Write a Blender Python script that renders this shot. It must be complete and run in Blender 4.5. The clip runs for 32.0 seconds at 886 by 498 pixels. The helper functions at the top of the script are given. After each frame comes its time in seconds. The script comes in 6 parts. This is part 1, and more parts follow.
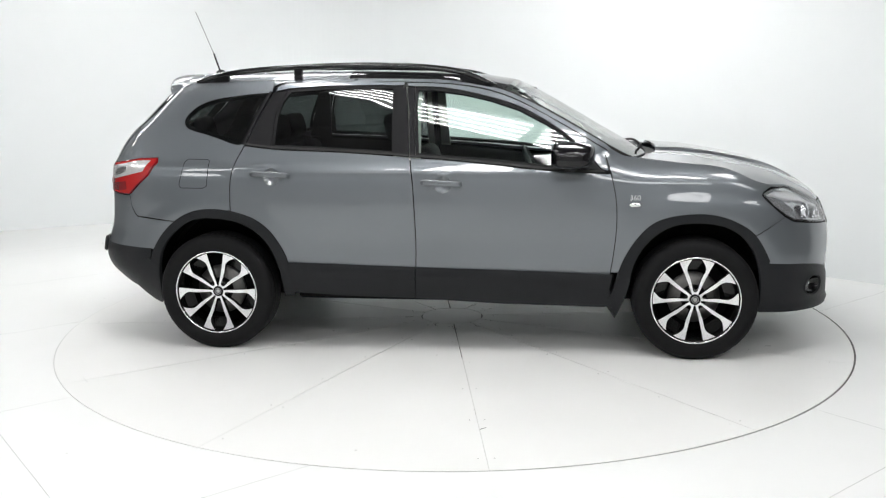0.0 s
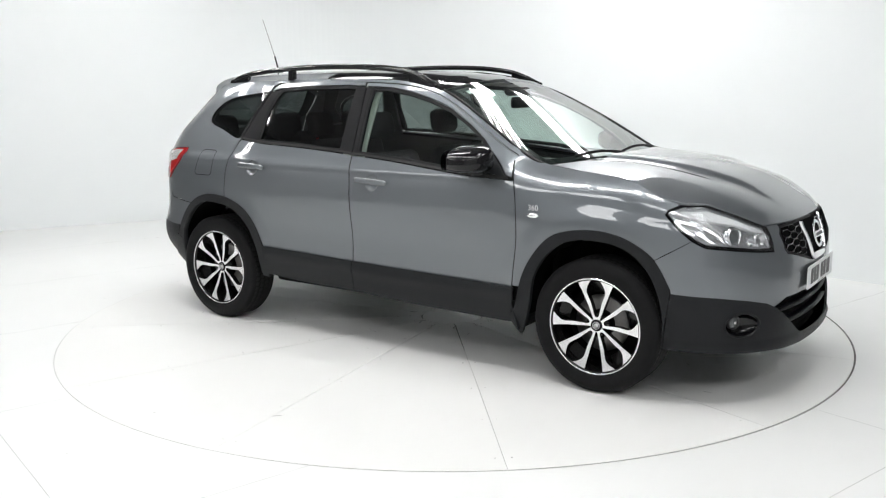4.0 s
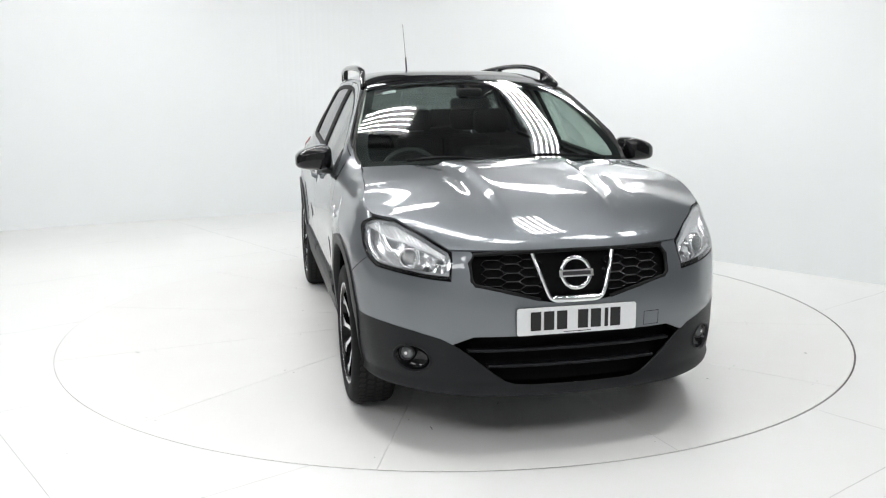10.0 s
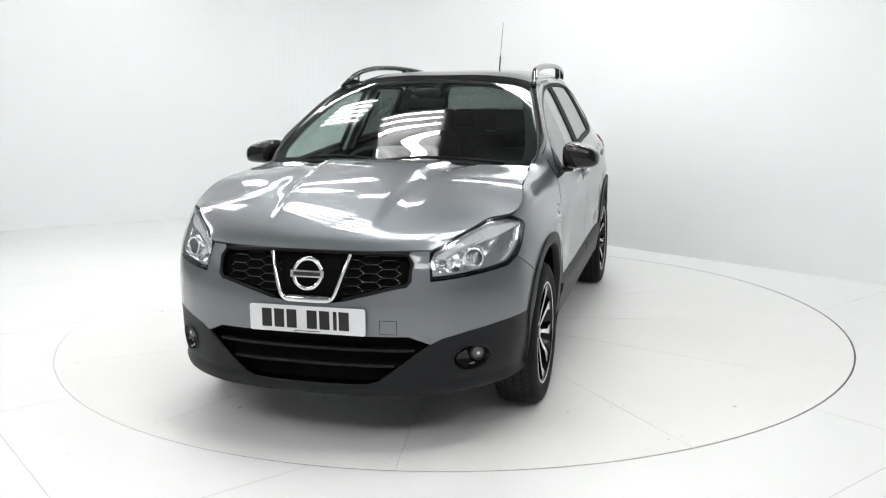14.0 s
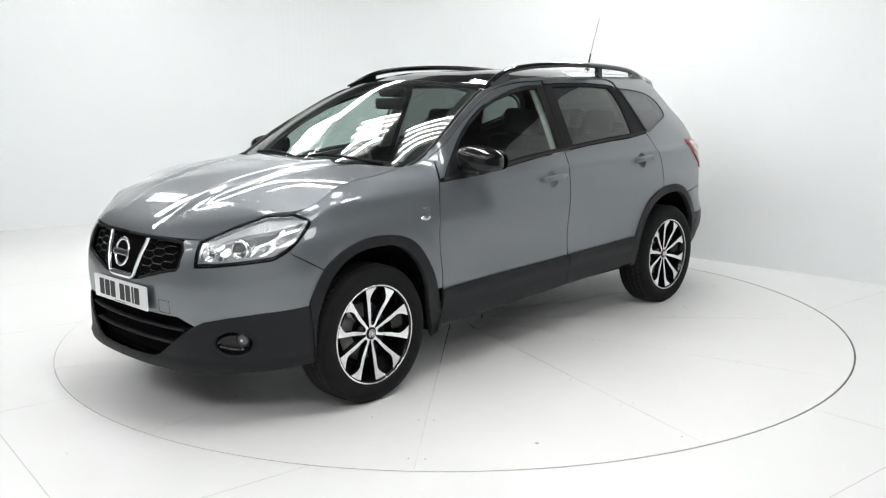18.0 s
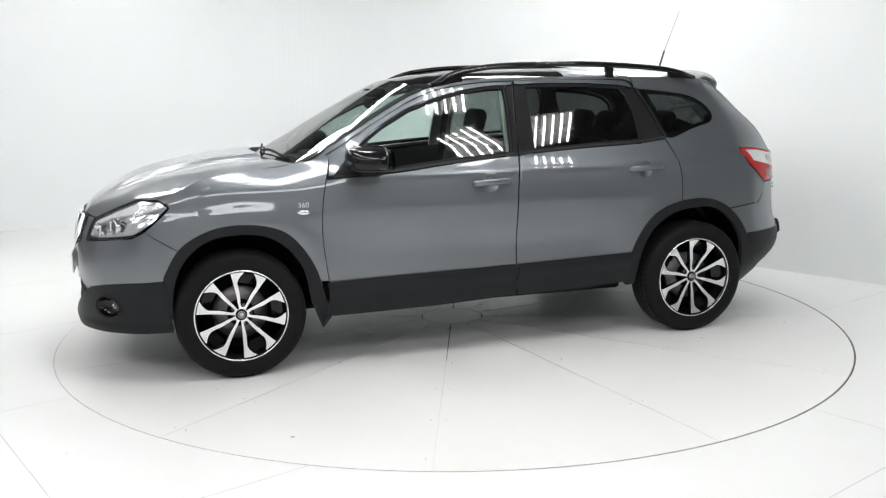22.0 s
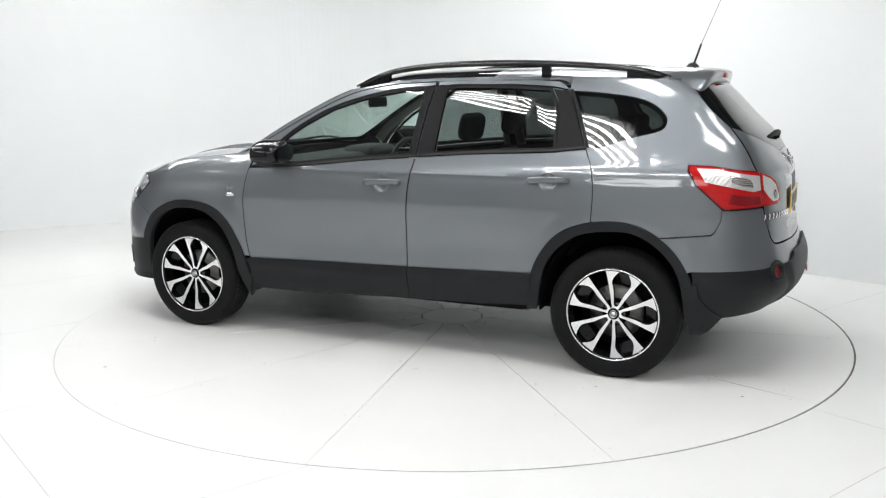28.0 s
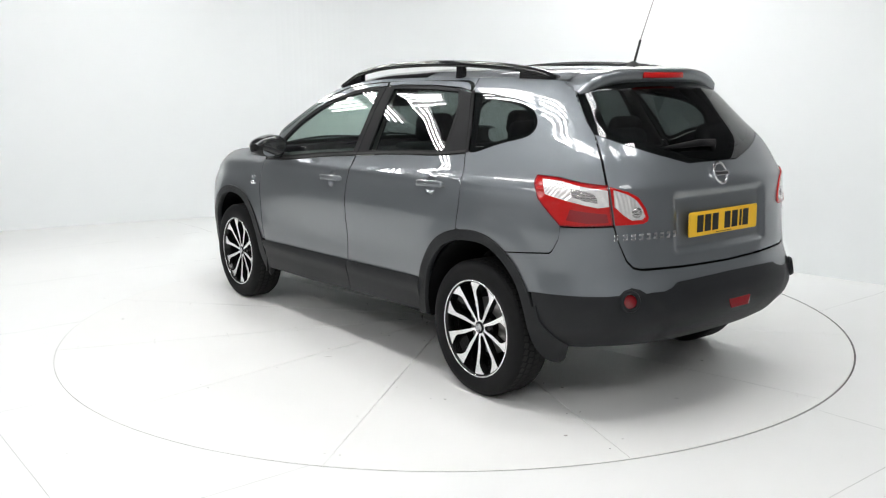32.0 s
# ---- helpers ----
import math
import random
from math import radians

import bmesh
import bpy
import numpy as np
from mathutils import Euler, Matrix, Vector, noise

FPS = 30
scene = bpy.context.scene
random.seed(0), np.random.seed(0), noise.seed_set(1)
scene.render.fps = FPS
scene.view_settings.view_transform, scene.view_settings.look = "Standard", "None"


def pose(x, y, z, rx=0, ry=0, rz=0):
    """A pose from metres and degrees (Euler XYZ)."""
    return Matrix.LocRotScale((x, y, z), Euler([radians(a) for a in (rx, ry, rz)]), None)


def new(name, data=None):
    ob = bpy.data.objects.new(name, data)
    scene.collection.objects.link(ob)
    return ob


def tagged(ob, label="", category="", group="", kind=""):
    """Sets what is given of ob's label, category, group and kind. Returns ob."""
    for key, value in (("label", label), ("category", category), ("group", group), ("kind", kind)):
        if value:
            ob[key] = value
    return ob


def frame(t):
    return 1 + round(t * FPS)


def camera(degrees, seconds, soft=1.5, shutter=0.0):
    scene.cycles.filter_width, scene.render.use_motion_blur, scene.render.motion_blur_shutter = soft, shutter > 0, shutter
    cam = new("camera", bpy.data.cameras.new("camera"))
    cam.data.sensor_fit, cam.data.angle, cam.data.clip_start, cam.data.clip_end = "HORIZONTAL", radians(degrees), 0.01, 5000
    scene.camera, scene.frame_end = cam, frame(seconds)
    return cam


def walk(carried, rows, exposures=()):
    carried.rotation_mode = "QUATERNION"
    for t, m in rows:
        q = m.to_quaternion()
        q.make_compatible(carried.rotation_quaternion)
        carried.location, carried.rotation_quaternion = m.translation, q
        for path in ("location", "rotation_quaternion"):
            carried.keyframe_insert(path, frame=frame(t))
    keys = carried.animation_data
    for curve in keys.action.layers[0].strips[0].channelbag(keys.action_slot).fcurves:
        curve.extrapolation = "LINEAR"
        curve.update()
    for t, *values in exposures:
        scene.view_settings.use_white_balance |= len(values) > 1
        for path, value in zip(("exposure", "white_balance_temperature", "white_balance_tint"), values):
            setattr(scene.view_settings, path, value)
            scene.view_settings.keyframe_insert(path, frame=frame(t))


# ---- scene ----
# Car on a slowly turning platform in a white studio. Metres; the platform's axis is the world's z axis.
from mathutils.bvhtree import BVHTree
from mathutils import geometry

cam = camera(52.41, 32.0, soft=1.2)
EYE = (0.0, -5.906, 1.5515)
STILL = pose(EYE[0], EYE[1], EYE[2], 90 - 10.486, 0.561, 0.44)
walk(cam, [(0.0, STILL), (32.0, STILL)])

# ---- light ----
world = bpy.data.worlds.new("world")
scene.world = world
world.use_nodes = True
world.node_tree.nodes["Background"].inputs["Color"].default_value = (0.8, 0.85, 0.9, 1)
world.node_tree.nodes["Background"].inputs["Strength"].default_value = 0.1
scene.view_settings.exposure = 0.18
TUBE_POWER = 30.5
SHEET_POWER = 5.2


# ---- materials ----
def material(name, color, rough=0.5, metal=0.0, coat=0.0, noise_amount=0.0, noise_scale=20.0, bump=0.0, bump_scale=200.0,
             transmission=0.0, ior=1.45, specular=0.5, emission=0.0, rough_var=0.0, coat_ior=1.5):
    m = bpy.data.materials.new(name)
    m.use_nodes = True
    nt = m.node_tree
    b = nt.nodes["Principled BSDF"]
    b.inputs["Base Color"].default_value = (*color, 1)
    b.inputs["Roughness"].default_value = rough
    b.inputs["Metallic"].default_value = metal
    b.inputs["Coat Weight"].default_value = coat
    b.inputs["Coat Roughness"].default_value = 0.01
    b.inputs["Coat IOR"].default_value = coat_ior
    b.inputs["Transmission Weight"].default_value = transmission
    b.inputs["IOR"].default_value = ior
    b.inputs["Specular IOR Level"].default_value = specular
    if emission:
        b.inputs["Emission Color"].default_value = (*color, 1)
        b.inputs["Emission Strength"].default_value = emission
    if noise_amount or bump or rough_var:
        tc = nt.nodes.new("ShaderNodeTexCoord")
    if noise_amount:
        n = nt.nodes.new("ShaderNodeTexNoise")
        n.inputs["Scale"].default_value = noise_scale
        n.inputs["Detail"].default_value = 6
        nt.links.new(tc.outputs["Object"], n.inputs["Vector"])
        mix = nt.nodes.new("ShaderNodeMix")
        mix.data_type = "RGBA"
        mix.inputs[6].default_value = (*[c * (1 - noise_amount) for c in color], 1)
        mix.inputs[7].default_value = (*[min(1, c * (1 + noise_amount)) for c in color], 1)
        nt.links.new(n.outputs["Fac"], mix.inputs[0])
        nt.links.new(mix.outputs[2], b.inputs["Base Color"])
    if rough_var:
        n3 = nt.nodes.new("ShaderNodeTexNoise")
        n3.inputs["Scale"].default_value = noise_scale * 0.37
        n3.inputs["Detail"].default_value = 8
        nt.links.new(tc.outputs["Object"], n3.inputs["Vector"])
        mr = nt.nodes.new("ShaderNodeMapRange")
        mr.inputs["To Min"].default_value = rough - rough_var
        mr.inputs["To Max"].default_value = rough + rough_var
        nt.links.new(n3.outputs["Fac"], mr.inputs["Value"])
        nt.links.new(mr.outputs["Result"], b.inputs["Roughness"])
    if bump:
        n2 = nt.nodes.new("ShaderNodeTexNoise")
        n2.inputs["Scale"].default_value = bump_scale
        n2.inputs["Detail"].default_value = 4
        nt.links.new(tc.outputs["Object"], n2.inputs["Vector"])
        bp = nt.nodes.new("ShaderNodeBump")
        bp.inputs["Strength"].default_value = bump
        bp.inputs["Distance"].default_value = 0.002
        nt.links.new(n2.outputs["Fac"], bp.inputs["Height"])
        nt.links.new(bp.outputs["Normal"], b.inputs["Normal"])
    return m


def glass_material(name, tint, gloss_ior=1.5):
    """A thin pane: tinted see-through plus a clear mirror gloss."""
    m = bpy.data.materials.new(name)
    m.use_nodes = True
    nt = m.node_tree
    nt.nodes.clear()
    out = nt.nodes.new("ShaderNodeOutputMaterial")
    tr = nt.nodes.new("ShaderNodeBsdfTransparent")
    tr.inputs["Color"].default_value = (*tint, 1)
    gl = nt.nodes.new("ShaderNodeBsdfGlossy")
    gl.inputs["Roughness"].default_value = 0.0
    lw = nt.nodes.new("ShaderNodeLayerWeight")
    lw.inputs["Blend"].default_value = 0.5
    pw = nt.nodes.new("ShaderNodeMath")
    pw.operation = "POWER"
    pw.inputs[1].default_value = 3.3
    nt.links.new(lw.outputs["Facing"], pw.inputs[0])
    fr = nt.nodes.new("ShaderNodeMapRange")
    base = ((gloss_ior - 1) / (gloss_ior + 1)) ** 2
    fr.inputs["To Min"].default_value = base * 1.7
    fr.inputs["To Max"].default_value = 0.95
    nt.links.new(pw.outputs["Value"], fr.inputs["Value"])
    mix = nt.nodes.new("ShaderNodeMixShader")
    nt.links.new(fr.outputs["Result"], mix.inputs["Fac"])
    nt.links.new(tr.outputs["BSDF"], mix.inputs[1])
    nt.links.new(gl.outputs["BSDF"], mix.inputs[2])
    nt.links.new(mix.outputs["Shader"], out.inputs["Surface"])
    return m


PAINT = material("grey_metallic_paint", (0.157, 0.173, 0.186), rough=0.43, metal=0.76, coat=1.0, coat_ior=1.68, noise_amount=0.06, noise_scale=900, rough_var=0.0)
PLASTIC = material("black_textured_plastic", (0.0105, 0.0115, 0.0130), rough=0.46, specular=0.28, bump=0.2, bump_scale=900, noise_amount=0.15, noise_scale=14)
GLOSS_BLACK = material("gloss_black", (0.006, 0.006, 0.007), rough=0.04)
# near-black that stands in for shade in recesses, gaps and the underbody
DARK = material("cavity_shade_black", (0.006, 0.006, 0.0065), rough=0.9, specular=0.1, noise_amount=0.3, noise_scale=15)
PILLAR = material("satin_black_trim", (0.010, 0.010, 0.011), rough=0.65, specular=0.2, noise_amount=0.1, noise_scale=40)
RUBBER = material("tyre_rubber", (0.0075, 0.0075, 0.008), rough=0.7, specular=0.2, noise_amount=0.25, noise_scale=25, bump=0.15, bump_scale=500)
TREAD = material("tread_rubber", (0.018, 0.0178, 0.0175), rough=0.75, specular=0.25, noise_amount=0.3, noise_scale=30)
SEAL = material("rubber_seal", (0.01, 0.01, 0.01), rough=0.6)
ALLOY = material("machined_alloy", (0.86, 0.86, 0.87), rough=0.26, metal=1.0, noise_amount=0.04, noise_scale=300)
ALLOY_BLACK = material("black_alloy", (0.005, 0.005, 0.005), rough=0.15, specular=0.4)
CHROME = material("chrome", (0.85, 0.86, 0.87), rough=0.05, metal=1.0)
SILVER = material("satin_silver", (0.6, 0.6, 0.61), rough=0.3, metal=1.0)
STEEL = material("brake_steel", (0.20, 0.195, 0.19), rough=0.38, metal=1.0, noise_amount=0.2, noise_scale=60)
LAMP_SILVER = material("lamp_reflector", (0.78, 0.79, 0.80), rough=0.17, metal=0.92)
LAMP_RED = material("red_lamp_plastic", (0.42, 0.008, 0.008), rough=0.15, coat=0.6, specular=0.15, noise_amount=0.12, noise_scale=120)
LAMP_WHITE = material("clear_lamp_plastic", (0.80, 0.78, 0.77), rough=0.16, metal=0.55, coat=1.0, noise_amount=0.16, noise_scale=70)
LAMP_SMOKE = material("grey_lamp_pocket", (0.30, 0.29, 0.29), rough=0.14, metal=0.8, coat=1.0, noise_amount=0.3, noise_scale=80)
LAMP_DARK = material("lamp_housing", (0.03, 0.03, 0.032), rough=0.3)


def ribbed(m, scale, strength, turn):
    """Fine moulded ribs in a lamp's plastic."""
    nt = m.node_tree
    tc = nt.nodes.new("ShaderNodeTexCoord")
    mp = nt.nodes.new("ShaderNodeMapping")
    mp.inputs["Rotation"].default_value = turn
    w = nt.nodes.new("ShaderNodeTexWave")
    w.inputs["Scale"].default_value = scale
    w.inputs["Distortion"].default_value = 0.3
    bp = nt.nodes.new("ShaderNodeBump")
    bp.inputs["Strength"].default_value = strength
    bp.inputs["Distance"].default_value = 0.003
    nt.links.new(tc.outputs["Object"], mp.inputs["Vector"])
    nt.links.new(mp.outputs["Vector"], w.inputs["Vector"])
    nt.links.new(w.outputs["Fac"], bp.inputs["Height"])
    nt.links.new(bp.outputs["Normal"], nt.nodes["Principled BSDF"].inputs["Normal"])
    return m


LAMP_RIB = ribbed(material("ribbed_lamp_reflector", (0.86, 0.87, 0.88), rough=0.2, metal=0.3), 38, 0.7, (0, 0, 1.2))
ribbed(LAMP_RED, 55, 0.2, (0, 1.571, 0))
ribbed(LAMP_WHITE, 40, 0.45, (0, 0, 0.9))
ribbed(LAMP_SMOKE, 30, 0.6, (0, 1.571, 0))
LAMP_DEEP = material("dark_red_reflector", (0.20, 0.006, 0.010), rough=0.12, coat=0.6, noise_amount=0.2, noise_scale=300)
LENS = material("lens_glass", (0.10, 0.108, 0.112), rough=0.03, coat=1.0)
GLASS_CLEAR = glass_material("clear_glass", (0.78, 0.88, 0.84), 1.56)
GLASS_SCREEN = glass_material("windscreen_glass", (0.70, 0.80, 0.76))
GLASS_DARK = glass_material("privacy_glass", (0.20, 0.225, 0.22))
GLASS_LAMP = glass_material("lamp_cover", (0.95, 0.96, 0.97), 1.4)
PLATE_WHITE = material("white_plate", (0.78, 0.79, 0.80), rough=0.3, coat=0.5, noise_amount=0.04, noise_scale=60)
PLATE_YELLOW = material("yellow_plate", (0.80, 0.47, 0.02), rough=0.3, coat=0.5, noise_amount=0.05, noise_scale=60)
INK = material("black_ink", (0.012, 0.012, 0.012), rough=0.4)
SEAT = material("seat_cloth", (0.022, 0.022, 0.024), rough=0.9, noise_amount=0.15, noise_scale=60, bump=0.1, bump_scale=300)
TRIM_BEIGE = material("light_interior_trim", (0.34, 0.35, 0.32), rough=0.75, noise_amount=0.08, noise_scale=60)
DASH = material("dashboard_plastic", (0.028, 0.029, 0.03), rough=0.6, bump=0.3, bump_scale=600)


def floor_material(name, color, wear, seed):
    m = material(name, color, rough=0.42, rough_var=0.12, noise_scale=6)
    nt = m.node_tree
    b = nt.nodes["Principled BSDF"]
    tc = nt.nodes.new("ShaderNodeTexCoord")
    mp = nt.nodes.new("ShaderNodeMapping")
    mp.inputs["Location"].default_value = (seed, seed * 2.3, 0)
    nt.links.new(tc.outputs["Object"], mp.inputs["Vector"])
    n = nt.nodes.new("ShaderNodeTexNoise")
    n.inputs["Scale"].default_value = 1.6
    n.inputs["Detail"].default_value = 9
    nt.links.new(mp.outputs["Vector"], n.inputs["Vector"])
    mix = nt.nodes.new("ShaderNodeMix")
    mix.data_type = "RGBA"
    mix.inputs[6].default_value = (*[c * (1 - wear) for c in color], 1)
    mix.inputs[7].default_value = (*color, 1)
    nt.links.new(n.outputs["Fac"], mix.inputs[0])
    v = nt.nodes.new("ShaderNodeTexVoronoi")
    v.inputs["Scale"].default_value = 2.7
    nt.links.new(mp.outputs["Vector"], v.inputs["Vector"])
    cr = nt.nodes.new("ShaderNodeValToRGB")
    cr.color_ramp.elements[0].position, cr.color_ramp.elements[0].color = 0.018, (0.45, 0.44, 0.42, 1)
    cr.color_ramp.elements[1].position, cr.color_ramp.elements[1].color = 0.03, (1, 1, 1, 1)
    nt.links.new(v.outputs["Distance"], cr.inputs["Fac"])
    mul = nt.nodes.new("ShaderNodeMix")
    mul.data_type, mul.blend_type = "RGBA", "MULTIPLY"
    mul.inputs[0].default_value = 1.0
    nt.links.new(mix.outputs[2], mul.inputs[6])
    nt.links.new(cr.outputs["Color"], mul.inputs[7])
    nt.links.new(mul.outputs[2], b.inputs["Base Color"])
    return m


FLOOR = floor_material("white_floor_paint", (0.86, 0.87, 0.86), 0.05, 1.0)
TABLE = floor_material("white_platform_paint", (0.86, 0.865, 0.85), 0.06, 4.0)
WALL = material("white_wall_paint", (0.80, 0.825, 0.83), rough=0.7, noise_amount=0.02, noise_scale=1.2)
# walls out of view: greys chosen for what the car's paint reflects
WORKSHOP_RIGHT = material("grey_right_wall", (0.18, 0.18, 0.183), rough=0.8, noise_amount=0.2, noise_scale=1.5)
WORKSHOP = material("pale_workshop_wall", (0.72, 0.72, 0.72), rough=0.8, noise_amount=0.1, noise_scale=1.5)
WORKSHOP_TOP = material("dark_sheet_wall", (0.07, 0.07, 0.073), rough=0.7, noise_amount=0.2, noise_scale=1.5)
WORKSHOP_LEFT = material("dark_left_wall", (0.12, 0.12, 0.123), rough=0.8, noise_amount=0.2, noise_scale=1.5)
WORKSHOP_SIDE = material("grey_side_wall", (0.36, 0.36, 0.36), rough=0.8, noise_amount=0.1, noise_scale=1.5)
JOINT = material("dark_joint", (0.16, 0.155, 0.15), rough=0.9, noise_amount=0.4, noise_scale=9)


def worn_joint():
    """Joint filled with paint that has cracked open in stretches, more so near the hub."""
    m = material("worn_joint", (0.75, 0.75, 0.73), rough=0.8)
    nt = m.node_tree
    tc = nt.nodes.new("ShaderNodeTexCoord")
    n = nt.nodes.new("ShaderNodeTexNoise")
    n.inputs["Scale"].default_value = 5.0
    n.inputs["Detail"].default_value = 5
    ln = nt.nodes.new("ShaderNodeVectorMath")
    ln.operation = "LENGTH"
    far = nt.nodes.new("ShaderNodeMapRange")
    far.inputs["From Min"].default_value, far.inputs["From Max"].default_value = 0.3, 1.3
    far.inputs["To Min"].default_value, far.inputs["To Max"].default_value = 0.26, -0.08
    add = nt.nodes.new("ShaderNodeMath")
    add.operation = "ADD"
    cr = nt.nodes.new("ShaderNodeValToRGB")
    cr.color_ramp.elements[0].position, cr.color_ramp.elements[0].color = 0.53, (0.74, 0.74, 0.72, 1)
    cr.color_ramp.elements[1].position, cr.color_ramp.elements[1].color = 0.64, (0.06, 0.06, 0.055, 1)
    nt.links.new(tc.outputs["Object"], n.inputs["Vector"])
    nt.links.new(tc.outputs["Object"], ln.inputs[0])
    nt.links.new(ln.outputs["Value"], far.inputs["Value"])
    nt.links.new(n.outputs["Fac"], add.inputs[0])
    nt.links.new(far.outputs["Result"], add.inputs[1])
    nt.links.new(add.outputs["Value"], cr.inputs["Fac"])
    nt.links.new(cr.outputs["Color"], nt.nodes["Principled BSDF"].inputs["Base Color"])
    return m


WORN = worn_joint()
CEILING = material("dark_roof_sheet", (0.22, 0.22, 0.225), rough=0.7, noise_amount=0.15, noise_scale=3)
TUBE = material("tube_glow", (1.0, 0.995, 0.99), emission=TUBE_POWER)
# glow of the fill panels added out of view
FILL_SHEET = material("fill_glow_sheet", (1.0, 1.0, 1.0), emission=SHEET_POWER)
BATTEN = material("grey_batten", (0.2, 0.2, 0.2), rough=0.5)


# ---- mesh helpers ----
def part(name, bm, mat, parent=None, label="", smooth=True):
    me = bpy.data.meshes.new(name)
    bm.to_mesh(me)
    bm.free()
    me.materials.append(mat)
    for p in me.polygons:
        p.use_smooth = smooth
    ob = new(name, me)
    if parent is not None:
        ob.parent = parent
    if label:
        ob["label"] = label
    return ob


def mesh_part(name, verts, faces, mat, parent=None, label="", smooth=True, normals=None, rim_from=None, rim_to=None):
    """Faces from rim_from to rim_to are turned-in edges, coloured dark to stand in for gap shade."""
    me = bpy.data.meshes.new(name)
    me.from_pydata([tuple(v) for v in verts], [], faces)
    me.materials.append(mat)
    if rim_from is not None:
        me.materials.append(SEAL)
        for i, p in enumerate(me.polygons):
            if i % rim_to >= rim_from:
                p.material_index = 1
    for p in me.polygons:
        p.use_smooth = smooth
    if normals is not None:
        me.normals_split_custom_set_from_vertices([tuple(n) for n in normals])
    me.update()
    ob = new(name, me)
    if parent is not None:
        ob.parent = parent
    if label:
        ob["label"] = label
    return ob


def box_bm(size, at=(0, 0, 0), bevel=0.0, segments=2, rot=None):
    bm = bmesh.new()
    m = Matrix.Translation(at) @ (rot.to_4x4() if rot is not None else Matrix.Identity(4)) @ Matrix.Diagonal((*size, 1))
    bmesh.ops.create_cube(bm, size=1.0, matrix=m)
    if bevel:
        bmesh.ops.bevel(bm, geom=bm.edges[:], offset=bevel, segments=segments, profile=0.5, affect="EDGES")
    return bm


def merge(a, b):
    me = bpy.data.meshes.new("tmp")
    b.to_mesh(me)
    b.free()
    a.from_mesh(me)
    bpy.data.meshes.remove(me)
    return a


def curve(pts, n):
    """Smooth open curve through the points (centripetal look by chord spacing)."""
    p = np.array(pts, float)
    k = np.concatenate([[0], np.cumsum(np.linalg.norm(np.diff(p, axis=0), axis=1) ** 0.5)])
    t = np.linspace(0, k[-1], n)
    return spline(k, p, t)


def spline(k, p, t):
    """Natural cubic spline values of the rows p at knots k."""
    k, p = np.array(k, float), np.array(p, float)
    if p.ndim == 1:
        return spline(k, p[:, None], t)[:, 0]
    n = len(k)
    if n == 2:
        w = ((np.asarray(t) - k[0]) / (k[1] - k[0]))[:, None]
        return p[0] * (1 - w) + p[1] * w
    h = np.diff(k)
    a = np.zeros((n, n))
    r = np.zeros((n, p.shape[1]))
    a[0, 0] = a[-1, -1] = 1
    for i in range(1, n - 1):
        a[i, i - 1], a[i, i], a[i, i + 1] = h[i - 1], 2 * (h[i - 1] + h[i]), h[i]
        r[i] = 6 * ((p[i + 1] - p[i]) / h[i] - (p[i] - p[i - 1]) / h[i - 1])
    m = np.linalg.solve(a, r)
    t = np.clip(np.asarray(t, float), k[0], k[-1])
    i = np.clip(np.searchsorted(k, t) - 1, 0, n - 2)
    d0, d1 = (t - k[i])[:, None], (k[i + 1] - t)[:, None]
    hh = h[i][:, None]
    return (m[i] * d1 ** 3 + m[i + 1] * d0 ** 3) / (6 * hh) + (p[i] / hh - m[i] * hh / 6) * d1 + (p[i + 1] / hh - m[i + 1] * hh / 6) * d0


def table_fn(rows):
    """A smooth monotone function of one number from a few (x, value) rows."""
    r = sorted(rows)
    xs, ys = np.array([a for a, _ in r], float), np.array([b for _, b in r], float)
    h, d = np.diff(xs), np.diff(ys) / np.diff(xs)
    m = np.zeros(len(xs))
    m[0], m[-1] = d[0], d[-1]
    for i in range(1, len(xs) - 1):
        if d[i - 1] * d[i] > 0:
            w1, w2 = 2 * h[i] + h[i - 1], h[i] + 2 * h[i - 1]
            m[i] = (w1 + w2) / (w1 / d[i - 1] + w2 / d[i])

    def fn(x):
        x = np.clip(np.asarray(x, float), xs[0], xs[-1])
        i = np.clip(np.searchsorted(xs, x) - 1, 0, len(xs) - 2)
        t = (x - xs[i]) / h[i]
        return ((1 + 2 * t) * (1 - t) ** 2 * ys[i] + t * (1 - t) ** 2 * h[i] * m[i]
                + t * t * (3 - 2 * t) * ys[i + 1] + t * t * (t - 1) * h[i] * m[i + 1])
    return fn


def smooth01(x, a, b):
    t = np.clip((np.asarray(x, float) - a) / (b - a), 0, 1)
    return t * t * (3 - 2 * t)


# ---- the car's outer skin: x forward, y to its left, z up; origin under its middle ----
FRONT_X = table_fn([(.2, 2.20), (.25, 2.245), (.30, 2.257), (.415, 2.252), (.49, 2.246), (.58, 2.250), (.67, 2.244), (.76, 2.221), (.82, 2.196), (.9, 2.183), (1.2, 2.165)])
REAR_X = table_fn([(.2, -1.93), (.26, -2.01), (.31, -2.075), (.36, -2.135), (.41, -2.19), (.46, -2.232), (.52, -2.25), (.57, -2.247), (.63, -2.225), (.70, -2.20), (.81, -2.185), (.97, -2.176), (1.06, -2.158),
                   (1.115, -2.125), (1.238, -2.035), (1.325, -1.945), (1.447, -1.832), (1.52, -1.755), (1.6, -1.68)])
